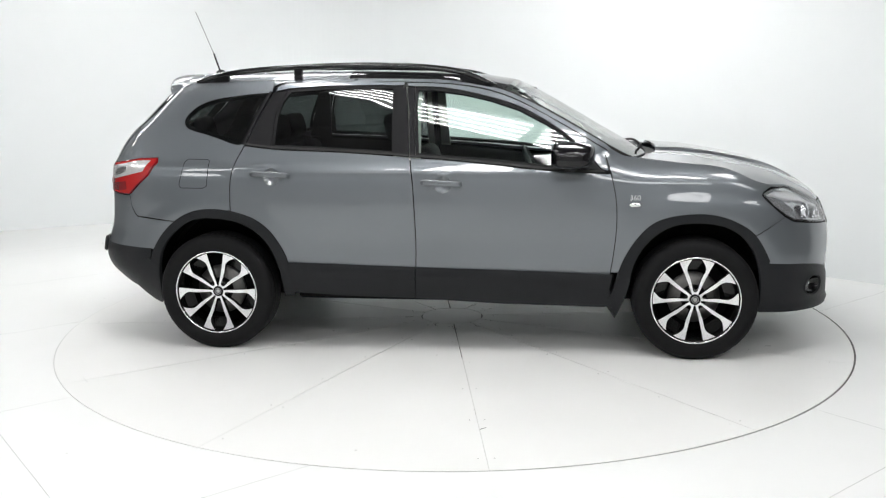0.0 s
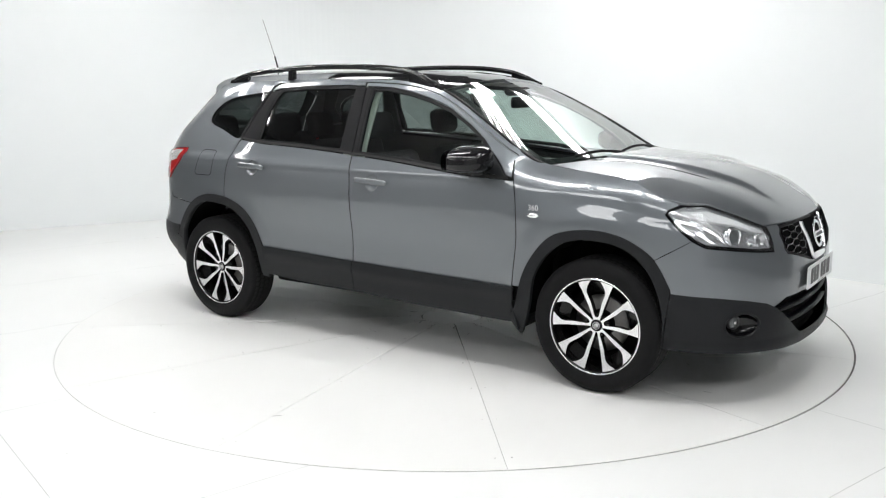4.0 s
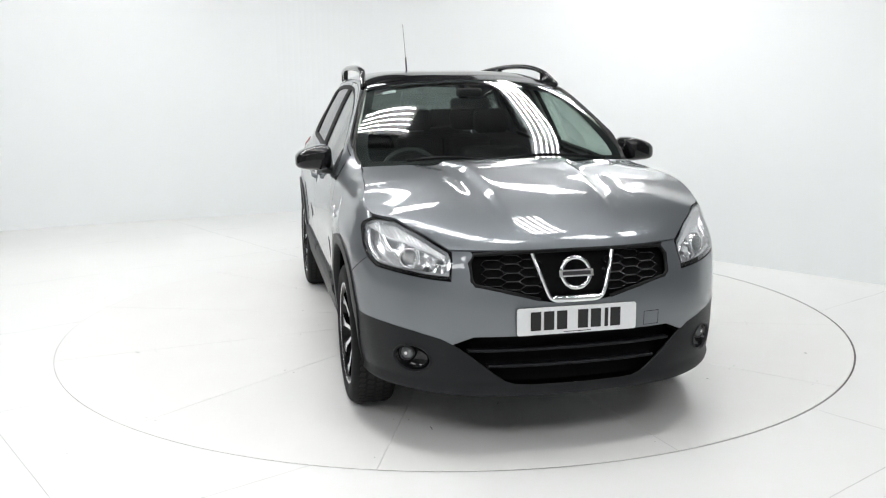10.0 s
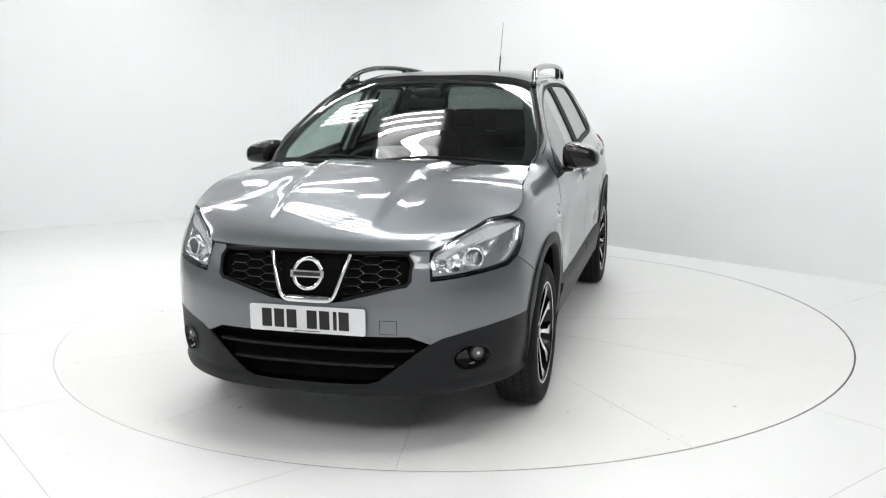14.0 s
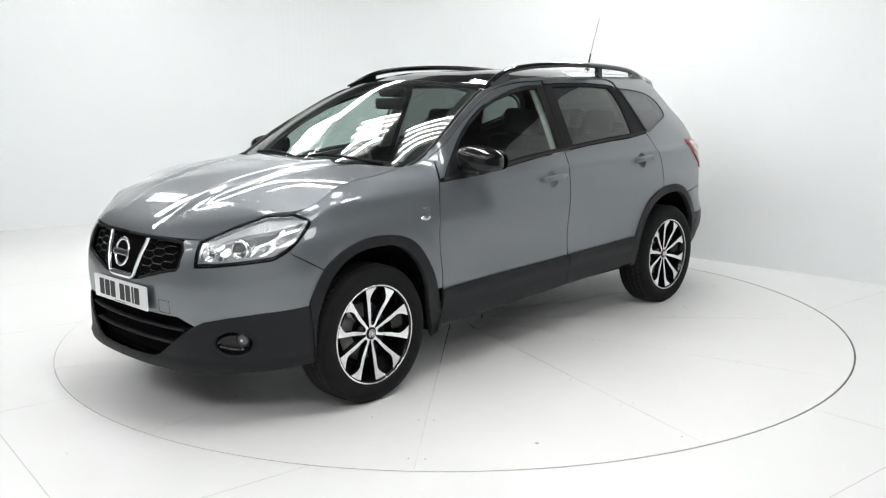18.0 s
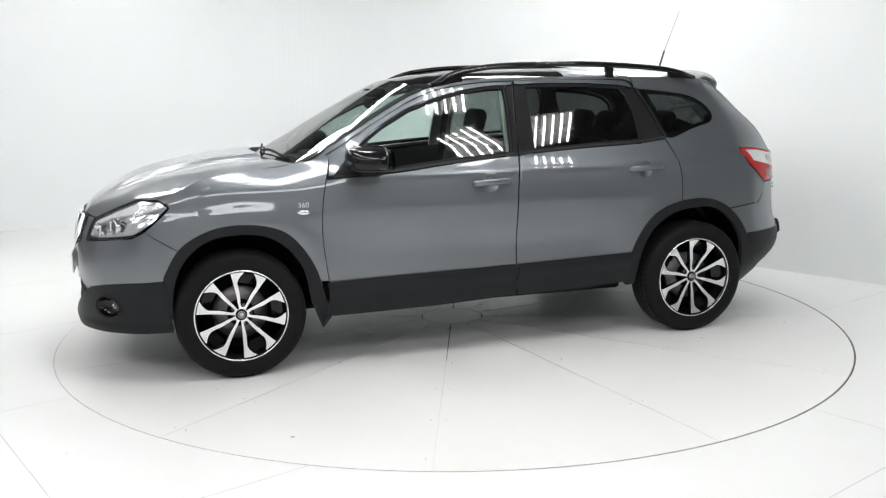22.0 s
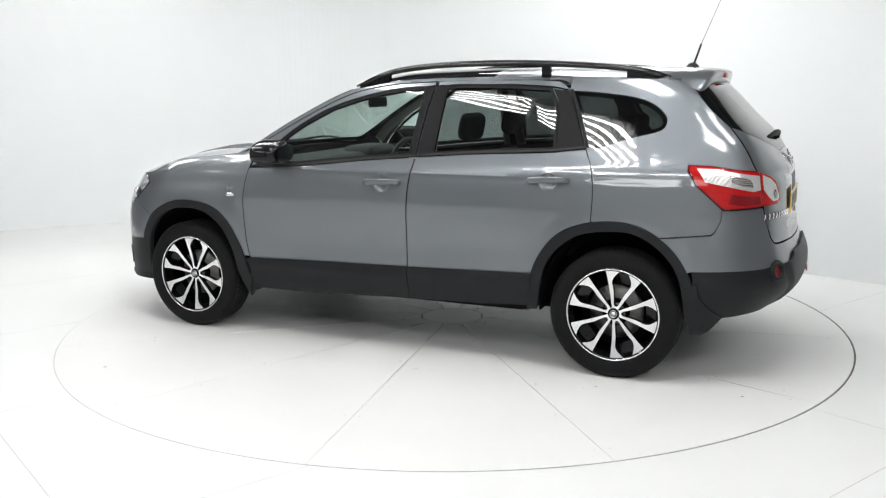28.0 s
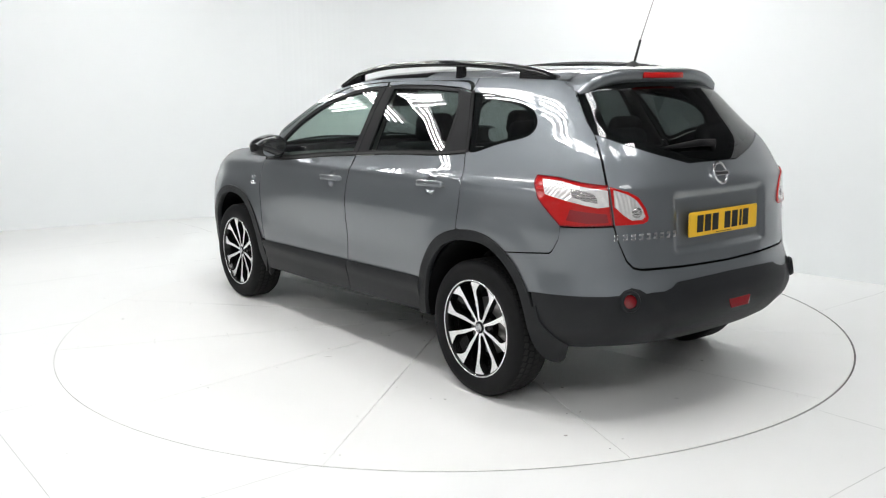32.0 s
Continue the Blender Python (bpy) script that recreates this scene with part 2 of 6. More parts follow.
SIDE_W = table_fn([(.2, .80), (.25, .832), (.30, .846), (.35, .858), (.45, .872), (.55, .877), (.65, .879), (.75, .883), (.86, .886), (.95, .876), (1.0, .866), (1.05, .849), (1.09, .8275),
                   (1.13, .8085), (1.2, .776), (1.3, .7275), (1.4, .6755), (1.5, .617), (1.55, .578), (1.6, .525)])
FENDER_W = table_fn([(.2, .80), (.25, .832), (.30, .846), (.45, .872), (.65, .879), (.80, .886), (.88, .878), (.94, .862), (.99, .848), (1.03, .822), (1.06, .792), (1.085, .755), (1.105, .713), (1.13, .66), (1.2, .60), (1.6, .5)])
NOSE = [(0, 0), (.003, .12), (.013, .265), (.038, .42), (.070, .515), (.125, .615), (.188, .698), (.26, .766), (.35, .826), (.46, .862), (.64, .880), (.95, .888)]
TAIL = [(0, 0), (.003, .15), (.013, .30), (.045, .49), (.092, .62), (.158, .715), (.245, .785), (.36, .834), (.53, .864), (.76, .882), (1.0, .888)]
TAIL_UP = [(0, 0), (.003, .2), (.009, .35), (.024, .5), (.043, .6), (.068, .68), (.098, .728), (.15, .772), (.24, .81), (.40, .846), (.60, .867), (.80, .88), (1.0, .888)]
DROP = table_fn([(.5, 0), (1.23, 0.0), (1.56, .012), (1.75, .06), (1.9, .12), (2.05, .20), (2.2, .26)])


def half_width(x, z):
    w = SIDE_W(z)
    f = FENDER_W(np.clip(z + DROP(x), .2, 1.6))
    f = np.where(z < 0.8, w, f + (w - f) * (1 - smooth01(z, .78, .9)))
    k = smooth01(x, .78, 1.2)
    w = w * (1 - k) + f * k
    waist = 0.010 * np.exp(-((z - .62) / .12) ** 2) * smooth01(x, -.95, -.6) * (1 - smooth01(x, .5, .9))
    narrow = 0.022 * smooth01(-x, .75, 1.75) * smooth01(z, 1.0, 1.3)
    shoulder = 0.0060 * np.exp(-((z - (1.035 + .025 * smooth01(-x, .2, 1.6))) / .014) ** 2) * smooth01(.9 - x, 0, .3)
    flare = sum(0.008 * (1 - smooth01(np.hypot(x - cx, z - .343), .49, .60)) for cx in (1.383, -1.383)) * smooth01(z, .45, .6)
    return w - waist - narrow + shoulder + flare


def skin_mesh():
    """Half the body's wrap, from the nose's middle round the side to the tail's middle; rows go up."""
    nz, nn, ns, nt = 150, 70, 170, 70
    zs = np.linspace(.2, 1.56, nz)
    nose, tail = np.array(NOSE), np.array(TAIL)
    pn = curve(nose, nn)
    pt_low, pt_up = curve(tail, nt), curve(np.array(TAIL_UP), nt)
    verts = []
    for z in zs:
        xf, xr = float(FRONT_X(z)), float(REAR_X(z))
        k = float(smooth01(z, .95, 1.25))
        pt = pt_low * (1 - k) + pt_up * k
        xa, xb = xf - pn[-1, 0], xr + pt[-1, 0]
        xs = np.concatenate([xf - pn[:, 0], np.linspace(xa, xb, ns + 2)[1:-1], (xr + pt[:, 0])[::-1]])
        q = np.concatenate([pn[:, 1] / .888, np.ones(ns), (pt[:, 1] / .888)[::-1]])
        verts.append(np.stack([xs, half_width(xs, np.full_like(xs, z)) * q, np.full_like(xs, z)], 1))
    g = np.array(verts)
    g[:, 0, 1] = g[:, -1, 1] = 0
    du, dv = np.gradient(g, axis=1), np.gradient(g, axis=0)
    nrm = np.cross(dv, du)
    nrm /= np.linalg.norm(nrm, axis=2, keepdims=True) + 1e-12
    nu = g.shape[1]
    v = g.reshape(-1, 3)
    faces = []
    for i in range(nz - 1):
        for j in range(nu - 1):
            a = i * nu + j
            faces.append((a, a + 1, a + nu))
            faces.append((a + 1, a + nu + 1, a + nu))
    n = nrm.reshape(-1, 3)
    if n[nu * (nz // 3) + nn + ns // 2][1] < 0:
        n = -n
    return v, n, faces


SKIN_V, SKIN_N, SKIN_F = skin_mesh()
SKIN = BVHTree.FromPolygons([tuple(p) for p in SKIN_V], SKIN_F)


def cast(origin, way):
    hit, nrm, idx, dist = SKIN.ray_cast(Vector(origin), Vector(way))
    if hit is None:
        hit, nrm, idx, dist = SKIN.find_nearest(Vector(origin) + Vector(way) * 1.5)
    a, b, c = SKIN_F[idx]
    w = geometry.barycentric_transform(hit, Vector(SKIN_V[a]), Vector(SKIN_V[b]), Vector(SKIN_V[c]),
                                       Vector(SKIN_N[a]), Vector(SKIN_N[b]), Vector(SKIN_N[c]))
    return np.array(hit), np.array(w.normalized())


def on_side(x, z):
    return cast((x, 3, z), (0, -1, 0))[0]


def on_front(y, z):
    return cast((4, max(y, 1e-4), z), (-1, 0, 0))[0]


def on_rear(y, z):
    return cast((-4, max(y, 1e-4), z), (1, 0, 0))[0]


class Side:
    """Chart of the flank: x and z."""
    def flat(self, p):
        return (p[0], p[2])

    def lift(self, q):
        return cast((q[0], 3, q[1]), (0, -1, 0))


class Round:
    """Chart of the nose or tail: the angle about an upright axis, and z."""
    def __init__(self, cx, sign, reach=0.9):
        self.cx, self.sign, self.reach = cx, sign, reach

    def flat(self, p):
        return (math.atan2(p[1], self.sign * (p[0] - self.cx)) * self.reach, p[2])

    def lift(self, q):
        a = max(q[0], 1e-4) / self.reach
        w = Vector((self.sign * math.cos(a), math.sin(a), 0))
        return cast(Vector((self.cx, 0, q[1])) + w * 3, -w)


SIDE, NOSE_CHART, TAIL_CHART = Side(), Round(1.25, 1), Round(-1.25, -1)


def inside(q, poly):
    x, y = q
    c = False
    for i in range(len(poly)):
        (x0, y0), (x1, y1) = poly[i - 1], poly[i]
        if (y0 > y) != (y1 > y) and x < (x1 - x0) * (y - y0) / (y1 - y0) + x0:
            c = not c
    return c


def shrink(poly, d):
    """The polygon moved inwards by d (outwards if negative)."""
    p = np.array(poly)
    area = 0.5 * np.sum(p[:, 0] * np.roll(p[:, 1], -1) - np.roll(p[:, 0], -1) * p[:, 1])
    s = 1 if area > 0 else -1
    out = []
    for i in range(len(p)):
        a, b, c = p[i - 1], p[i], p[(i + 1) % len(p)]
        n1 = np.array([-(b - a)[1], (b - a)[0]]) / (np.linalg.norm(b - a) + 1e-9) * s
        n2 = np.array([-(c - b)[1], (c - b)[0]]) / (np.linalg.norm(c - b) + 1e-9) * s
        n = n1 + n2
        n /= max(np.linalg.norm(n), 1e-6)
        out.append(b + n * d / max(float(n @ n1), 0.5))
    return [tuple(q) for q in out]


def resample(poly, step):
    out = []
    for i in range(len(poly)):
        a, b = np.array(poly[i]), np.array(poly[(i + 1) % len(poly)])
        n = max(1, int(np.linalg.norm(b - a) / step))
        out += [tuple(a + (b - a) * k / n) for k in range(n)]
    return out


def fill(poly, holes, step):
    """Triangles that fill a flat outline with a grid of inner points."""
    rings = [resample(poly, step)] + [resample(h, step) for h in holes]
    pts, edges = [], []
    for r in rings:
        o = len(pts)
        pts += r
        edges += [(o + i, o + (i + 1) % len(r)) for i in range(len(r))]
    rim = np.array(pts)
    lo, hi = rim.min(0), rim.max(0)
    k = 0
    for y in np.arange(lo[1] + step / 2, hi[1], step * 0.87):
        k += 1
        for x in np.arange(lo[0] + step * (0.25 if k % 2 else 0.75), hi[0], step):
            if inside((x, y), rings[0]) and not any(inside((x, y), h) for h in rings[1:]):
                if ((rim - (x, y)) ** 2).sum(1).min() > (0.55 * step) ** 2:
                    pts.append((x, y))
    vs, _, fs, _, _, _ = geometry.delaunay_2d_cdt([Vector(q) for q in pts], edges, [], 0, 1e-7)
    vs = [tuple(v) for v in vs]
    tris = []
    for f in fs:
        c = np.mean([vs[i] for i in f], axis=0)
        if inside(c, rings[0]) and not any(inside(c, h) for h in rings[1:]):
            tris.append(list(f))
    used = sorted({i for f in tris for i in f})
    m = {u: i for i, u in enumerate(used)}
    return [vs[u] for u in used], [[m[i] for i in f] for f in tris]


def sheet(name, chart, outline, mat, parent, side=1, holes=(), gap=0.0028, lift=0.0, depth=0.012, step=0.03, label="", both=False, shape=None):
    """A panel of the skin inside an outline of 3D points, with turned-in edges. side=-1 mirrors it to the car's right;
    both=True (an outline from the middle line) joins the two halves in one mesh. shape(p, n) may shift points."""
    flat = [chart.flat(p) for p in outline]
    if gap and not both:
        flat = shrink(flat, gap)
    hol = [shrink([chart.flat(p) for p in h], -gap) if gap else [chart.flat(p) for p in h] for h in holes]
    pts, tris = fill(flat, hol, step)
    lifted = [chart.lift(q) for q in pts]
    pos = np.array([p + n * lift for p, n in lifted])
    nrm = np.array([n for _, n in lifted])
    if shape is not None:
        mid = np.abs(pos[:, 1]) < 0.004
        pos = np.array([shape(p, n) for p, n in zip(pos, nrm)])
        if both:
            pos[mid, 1] = 0
    tris = [t if np.cross(pos[t[1]] - pos[t[0]], pos[t[2]] - pos[t[0]]) @ (nrm[t[0]] + nrm[t[1]] + nrm[t[2]]) >= 0 else t[::-1] for t in tris]
    edge = {}
    for t in tris:
        for i in range(3):
            e = (t[i], t[(i + 1) % 3])
            edge[e] = edge.get(e, 0) + 1
    rim = [e for e in edge if (e[1], e[0]) not in edge]
    if both:
        rim = [e for e in rim if not (abs(pos[e[0]][1]) < 0.004 and abs(pos[e[1]][1]) < 0.004)]
    if shape is not None:
        acc = np.zeros_like(pos)
        for t in tris:
            fn = np.cross(pos[t[1]] - pos[t[0]], pos[t[2]] - pos[t[0]])
            for i in t:
                acc[i] += fn
        if both:
            acc[mid, 1] = 0
        nrm = acc / (np.linalg.norm(acc, axis=1, keepdims=True) + 1e-12)
    elif both:
        nrm[np.abs(pos[:, 1]) < 0.004, 1] = 0
    verts, normals, faces = [p for p in pos], [n for n in nrm], [list(t) for t in tris]
    # painted panels get black edge faces, so shut lines read as shaded gaps
    dark_rim = mat is PAINT and depth > 0
    if depth:
        for i, j in rim:
            o = len(verts)
            d = pos[j] - pos[i]
            out = np.cross(d, nrm[i])
            out /= np.linalg.norm(out) + 1e-12
            verts += [pos[i], pos[j], pos[j] - nrm[j] * depth, pos[i] - nrm[i] * depth]
            normals += [out, out, out, out] if dark_rim else [(nrm[i] + out), (nrm[j] + out), out, out]
            faces.append([o, o + 3, o + 2, o + 1])
    n_face, n_all = len(tris), len(faces)
    verts, normals = np.array(verts), np.array(normals, float)
    normals /= np.linalg.norm(normals, axis=1, keepdims=True) + 1e-12
    flip = np.array([1, -1, 1])
    if both:
        n0 = len(verts)
        verts, normals = np.concatenate([verts, verts * flip]), np.concatenate([normals, normals * flip])
        faces = faces + [[i + n0 for i in f[::-1]] for f in faces]
    elif side < 0:
        verts, normals = verts * flip, normals * flip
        faces = [f[::-1] for f in faces]
    return mesh_part(name, verts, faces, mat, parent, label, normals=normals, rim_from=n_face if dark_rim else None, rim_to=n_all)


def grid_part(name, g, mat, parent, label="", side=1, thick=0.0):
    """A panel from a grid of points (rows, columns, 3); thick adds turned-in edges."""
    g = np.array(g, float)
    if side < 0:
        g = g[:, ::-1] * np.array([1, -1, 1])
    r, c = g.shape[:2]
    du, dv = np.gradient(g, axis=1), np.gradient(g, axis=0)
    n = np.cross(du, dv)
    n /= np.linalg.norm(n, axis=2, keepdims=True) + 1e-12
    v, nn = g.reshape(-1, 3), n.reshape(-1, 3)
    faces = [(i * c + j, i * c + j + 1, (i + 1) * c + j + 1, (i + 1) * c + j) for i in range(r - 1) for j in range(c - 1)]
    if thick:
        ring = [j for j in range(c)] + [i * c + c - 1 for i in range(1, r)] + [(r - 1) * c + j for j in range(c - 2, -1, -1)] + [i * c for i in range(r - 2, 0, -1)]
        o = len(v)
        v = np.concatenate([v, v[ring], v[ring] - nn[ring] * thick])
        cen = v[:o].mean(0)
        side_n = v[ring] - cen
        side_n /= np.linalg.norm(side_n, axis=1, keepdims=True)
        nn = np.concatenate([nn, side_n, side_n])
        k = len(ring)
        faces += [(o + (i + 1) % k, o + i, o + k + i, o + k + (i + 1) % k) for i in range(k)]
    return mesh_part(name, v, faces, mat, parent, label, normals=nn)


def tube_bm(path, radius, segs=10, closed=False, squash=1.0):
    """A round bar along the points; radius may be a number or one for each point."""
    p = [Vector(q) for q in path]
    rad = radius if hasattr(radius, "__len__") else [radius] * len(p)
    bm = bmesh.new()
    rings = []
    up = Vector((0, 0, 1))
    for i, q in enumerate(p):
        d = (p[(i + 1) % len(p)] - p[i - 1]) if closed else (p[min(i + 1, len(p) - 1)] - p[max(i - 1, 0)])
        d.normalize()
        s = d.cross(up)
        if s.length < 1e-3:
            s = d.cross(Vector((1, 0, 0)))
        s.normalize()
        u = s.cross(d)
        rings.append([bm.verts.new(q + s * math.cos(a) * rad[i] * squash + u * math.sin(a) * rad[i]) for a in [2 * math.pi * k / segs for k in range(segs)]])
    n = len(rings)
    for i in range(n if closed else n - 1):
        a, b = rings[i], rings[(i + 1) % n]
        for k in range(segs):
            bm.faces.new((a[k], b[k], b[(k + 1) % segs], a[(k + 1) % segs]))
    if not closed:
        bm.faces.new(rings[0])
        bm.faces.new(rings[-1][::-1])
    bmesh.ops.recalc_face_normals(bm, faces=bm.faces[:])
    return bm


def lathe_bm(profile, segs=64, axis="y"):
    """Turn (radius, offset) points about the y axis."""
    bm = bmesh.new()
    rings = []
    for r, o in profile:
        rings.append([bm.verts.new((r * math.cos(a), o, r * math.sin(a))) for a in [2 * math.pi * k / segs for k in range(segs)]])
    for a, b in zip(rings, rings[1:]):
        for k in range(segs):
            bm.faces.new((a[k], a[(k + 1) % segs], b[(k + 1) % segs], b[k]))
    bmesh.ops.recalc_face_normals(bm, faces=bm.faces[:])
    return bm


def solid(name, outline, to3d, thick, mat, parent, label="", bevel=0.0, step=0.0):
    """A flat plate: a 2D outline put into space by to3d(u, v, depth)."""
    bm = bmesh.new()
    top = [bm.verts.new(to3d(u, v, thick)) for u, v in outline]
    low = [bm.verts.new(to3d(u, v, 0.0)) for u, v in outline]
    bm.faces.new(top)
    bm.faces.new(low[::-1])
    n = len(outline)
    for i in range(n):
        bm.faces.new((low[i], low[(i + 1) % n], top[(i + 1) % n], top[i]))
    bmesh.ops.recalc_face_normals(bm, faces=bm.faces[:])
    if bevel:
        es = [e for e in bm.edges if all(v in top for v in e.verts)]
        bmesh.ops.bevel(bm, geom=es, offset=bevel, segments=2, profile=0.5, affect="EDGES")
    return part(name, bm, mat, parent, label, smooth=False)


# ---- studio ----
TABLE_R = 2.480
ROOF_Z = 4.4
LAMP_Z = 3.1
WALL_Z = 3.0
BACK = [(-5.35, 3.585), (-1.31, 5.41), (4.7, -.6)]


def studio():
    """Floor boards round the platform, white walls with a rounded corner, a dark roof, lamp banks."""
    floor = tagged(new("floor"), "white painted board floor with thin dark joints", "floor", kind="structure")
    ca, sa = math.cos(radians(38.5)), math.sin(radians(38.5))
    ring = [(.0046 + (TABLE_R + .0055) * math.cos(a), -.0022 + (TABLE_R + .0055) * math.sin(a)) for a in np.linspace(0, 2 * math.pi, 181)[:-1]]
    for i in range(-7, 7):
        for j in range(-5, 6):
            n0, n1 = -.02 + 1.5 * i, -.02 + 1.5 * (i + 1)
            m0, m1 = -2.89 + 3.12 * j, -2.89 + 3.12 * (j + 1)
            quad = [(m * ca - n * sa, m * sa + n * ca) for m, n in ((m0 + .0007, n0 + .0007), (m1 - .0007, n0 + .0007), (m1 - .0007, n1 - .0007), (m0 + .0007, n1 - .0007))]
            if max(abs(q[0]) for q in quad) > 12 or max(abs(q[1]) for q in quad) > 12:
                continue
            rad = [math.hypot(*q) for q in quad]
            cen = math.hypot(sum(q[0] for q in quad) / 4, sum(q[1] for q in quad) / 4)
            if cen < 4.4:
                pts = [Vector(q) for q in quad] + [Vector(q) for q in ring]
                k = len(ring)
                es = [(0, 1), (1, 2), (2, 3), (3, 0)] + [(4 + a, 4 + (a + 1) % k) for a in range(k)]
                vs, _, fs, _, _, _ = geometry.delaunay_2d_cdt(pts, es, [], 0, 1e-6)
                keep = []
                for f in fs:
                    c = np.mean([tuple(vs[a]) for a in f], axis=0)
                    if inside(c, quad) and math.hypot(c[0] - .0046, c[1] + .0022) > TABLE_R + .004:
                        keep.append(list(f))
                if not keep:
                    continue
                used = sorted({a for f in keep for a in f})
                mp = {u: a for a, u in enumerate(used)}
                mesh_part("floor_board", [(vs[u][0], vs[u][1], 0) for u in used], [[mp[a] for a in f] for f in keep], FLOOR, floor, smooth=False)
            else:
                mesh_part("floor_board", [(q[0], q[1], 0) for q in quad], [(0, 1, 2, 3)], FLOOR, floor, smooth=False)
    sub = part("subfloor", box_bm((24, 24, .1), (0, 0, -.058)), JOINT, floor, "dark bed under the joints", smooth=False)
    # walls: plan with a rounded corner, swept up
    a, c, b = [np.array(q) for q in BACK]
    r = 1.3
    u, v = (a - c) / np.linalg.norm(a - c), (b - c) / np.linalg.norm(b - c)
    half = math.acos(float(u @ v)) / 2
    d = r / math.tan(half)
    mid = c + (u + v) / np.linalg.norm(u + v) * (r / math.sin(half))
    a0, a1 = math.atan2(*(c + u * d - mid)[::-1]), math.atan2(*(c + v * d - mid)[::-1])
    if a1 > a0:
        a1 -= 2 * math.pi
    plan = [tuple(a)] + [(mid[0] + r * math.cos(t), mid[1] + r * math.sin(t)) for t in np.linspace(a0, a1, 24)] + [tuple(b)]
    for name, pl, mat, lab, z0, z1 in (("wall_back", plan, WALL, "smooth white studio wall with a rounded corner", 0, WALL_Z),
                                       ("wall_upper", plan, WORKSHOP_TOP, "dark sheet wall above the white studio wall", WALL_Z, ROOF_Z)):
        vs, fs = [], []
        n = len(pl)
        for z in (z0, z1):
            vs += [(x, y, z) for x, y in pl]
        for z in (z0, z1):
            for i, (x, y) in enumerate(pl):
                w = np.array((x, y)) - np.array((0, -1.0))
                w /= np.linalg.norm(w)
                vs.append((x + w[0] * .15, y + w[1] * .15, z))
        for i in range(n - 1):
            fs += [(i, i + 1, n + i + 1, n + i), (2 * n + i + 1, 2 * n + i, 3 * n + i, 3 * n + i + 1), (n + i, n + i + 1, 3 * n + i + 1, 3 * n + i)]
        ob = mesh_part(name, vs, fs, mat, None, smooth=False)
        tagged(ob, lab, "wall", kind="structure")
    # unseen walls added round the camera to shape reflections on the car
    for name, p, q, mat in (("wall_left", (-5.45, 3.52), (-7.1, -.6), WORKSHOP_LEFT), ("wall_side", (-7.1, -.6), (-8.6, -10), WORKSHOP_SIDE),
                            ("wall_rear", (-8.6, -10), (7.5, -10), WORKSHOP), ("wall_right", (7.5, -10), (4.8, -.7), WORKSHOP_RIGHT)):
        p, q = Vector((*p, 0)), Vector((*q, 0))
        w = q - p
        rot = Matrix.Rotation(math.atan2(w.y, w.x), 3, "Z")
        ob = part(name, box_bm((w.length, .15, ROOF_Z), (p + q) / 2 + Vector((0, 0, ROOF_Z / 2)), rot=rot), mat, smooth=False)
        tagged(ob, "unseen dark workshop wall, toned for the car's reflections" if name == "wall_left" else "unseen grey workshop wall, toned for the car's reflections", "wall", kind="structure")
    bm = box_bm((18, 18, .12), (-1, -1.5, ROOF_Z + .06))
    for y in np.arange(-9.5, 6.5, .9):
        bm = merge(bm, box_bm((17.5, .06, .09), (-1, y, ROOF_Z - .05)))
    ob = part("ceiling", bm, CEILING, smooth=False)
    tagged(ob, "dark sheet roof with purlins over the studio", "ceiling", kind="structure")


def lamp_bank(x, y, z, turn, tilt=0.0, n=5, length=1.0, pitch=0.078):
    """A bank of glowing tubes under a thin grey tray."""
    bank = tagged(new("lamp_bank"), "bank of glowing fluorescent tubes under the dark roof", "ceiling light", "lamp banks")
    part("tray", box_bm((length + .06, pitch * n + .04, .03), (0, 0, .04), .006), BATTEN, bank, "thin grey tray", smooth=False)
    for i in range(n):
        o = (i - (n - 1) / 2) * pitch
        part("tube", tube_bm([(-length / 2, o, 0), (length / 2, o, 0)], .0115, 8), TUBE, bank, "glowing white tube")
    for o in (-length * .38, length * .38):
        part("hanger", tube_bm([(o, 0, .05), (o, 0, ROOF_Z - z + .02)], .006, 6), BATTEN, bank, "thin hanging rod")
    bank.matrix_basis = pose(x, y, z, tilt, 0, turn)
    return bank


def roof_light(x, y, z, turn):
    """An added fill light: a glowing translucent corrugated panel under the roof, in a grey frame."""
    sheet_light = tagged(new("roof_light"), "added fill light, a glowing corrugated panel in a grey frame", "roof light", "roof lights")
    bm = bmesh.new()
    rows = []
    for i in range(49):
        u = -1.3 + 2.6 * i / 48
        rows.append([bm.verts.new((u, v, .018 * math.sin(i * math.pi / 3))) for v in (-.62, .62)])
    for a, b in zip(rows, rows[1:]):
        bm.faces.new((a[0], a[1], b[1], b[0]))
    part("translucent_sheet", bm, FILL_SHEET, sheet_light, "glowing corrugated sheet")
    for size, at in (((2.7, .05, .08), (0, .65, 0)), ((2.7, .05, .08), (0, -.65, 0)), ((.05, 1.25, .08), (1.33, 0, 0)), ((.05, 1.25, .08), (-1.33, 0, 0))):
        part("frame_bar", box_bm(size, at, .006), BATTEN, sheet_light, "grey frame bar", smooth=False)
    sheet_light.matrix_basis = pose(x, y, z, 0, 0, turn)
    return sheet_light


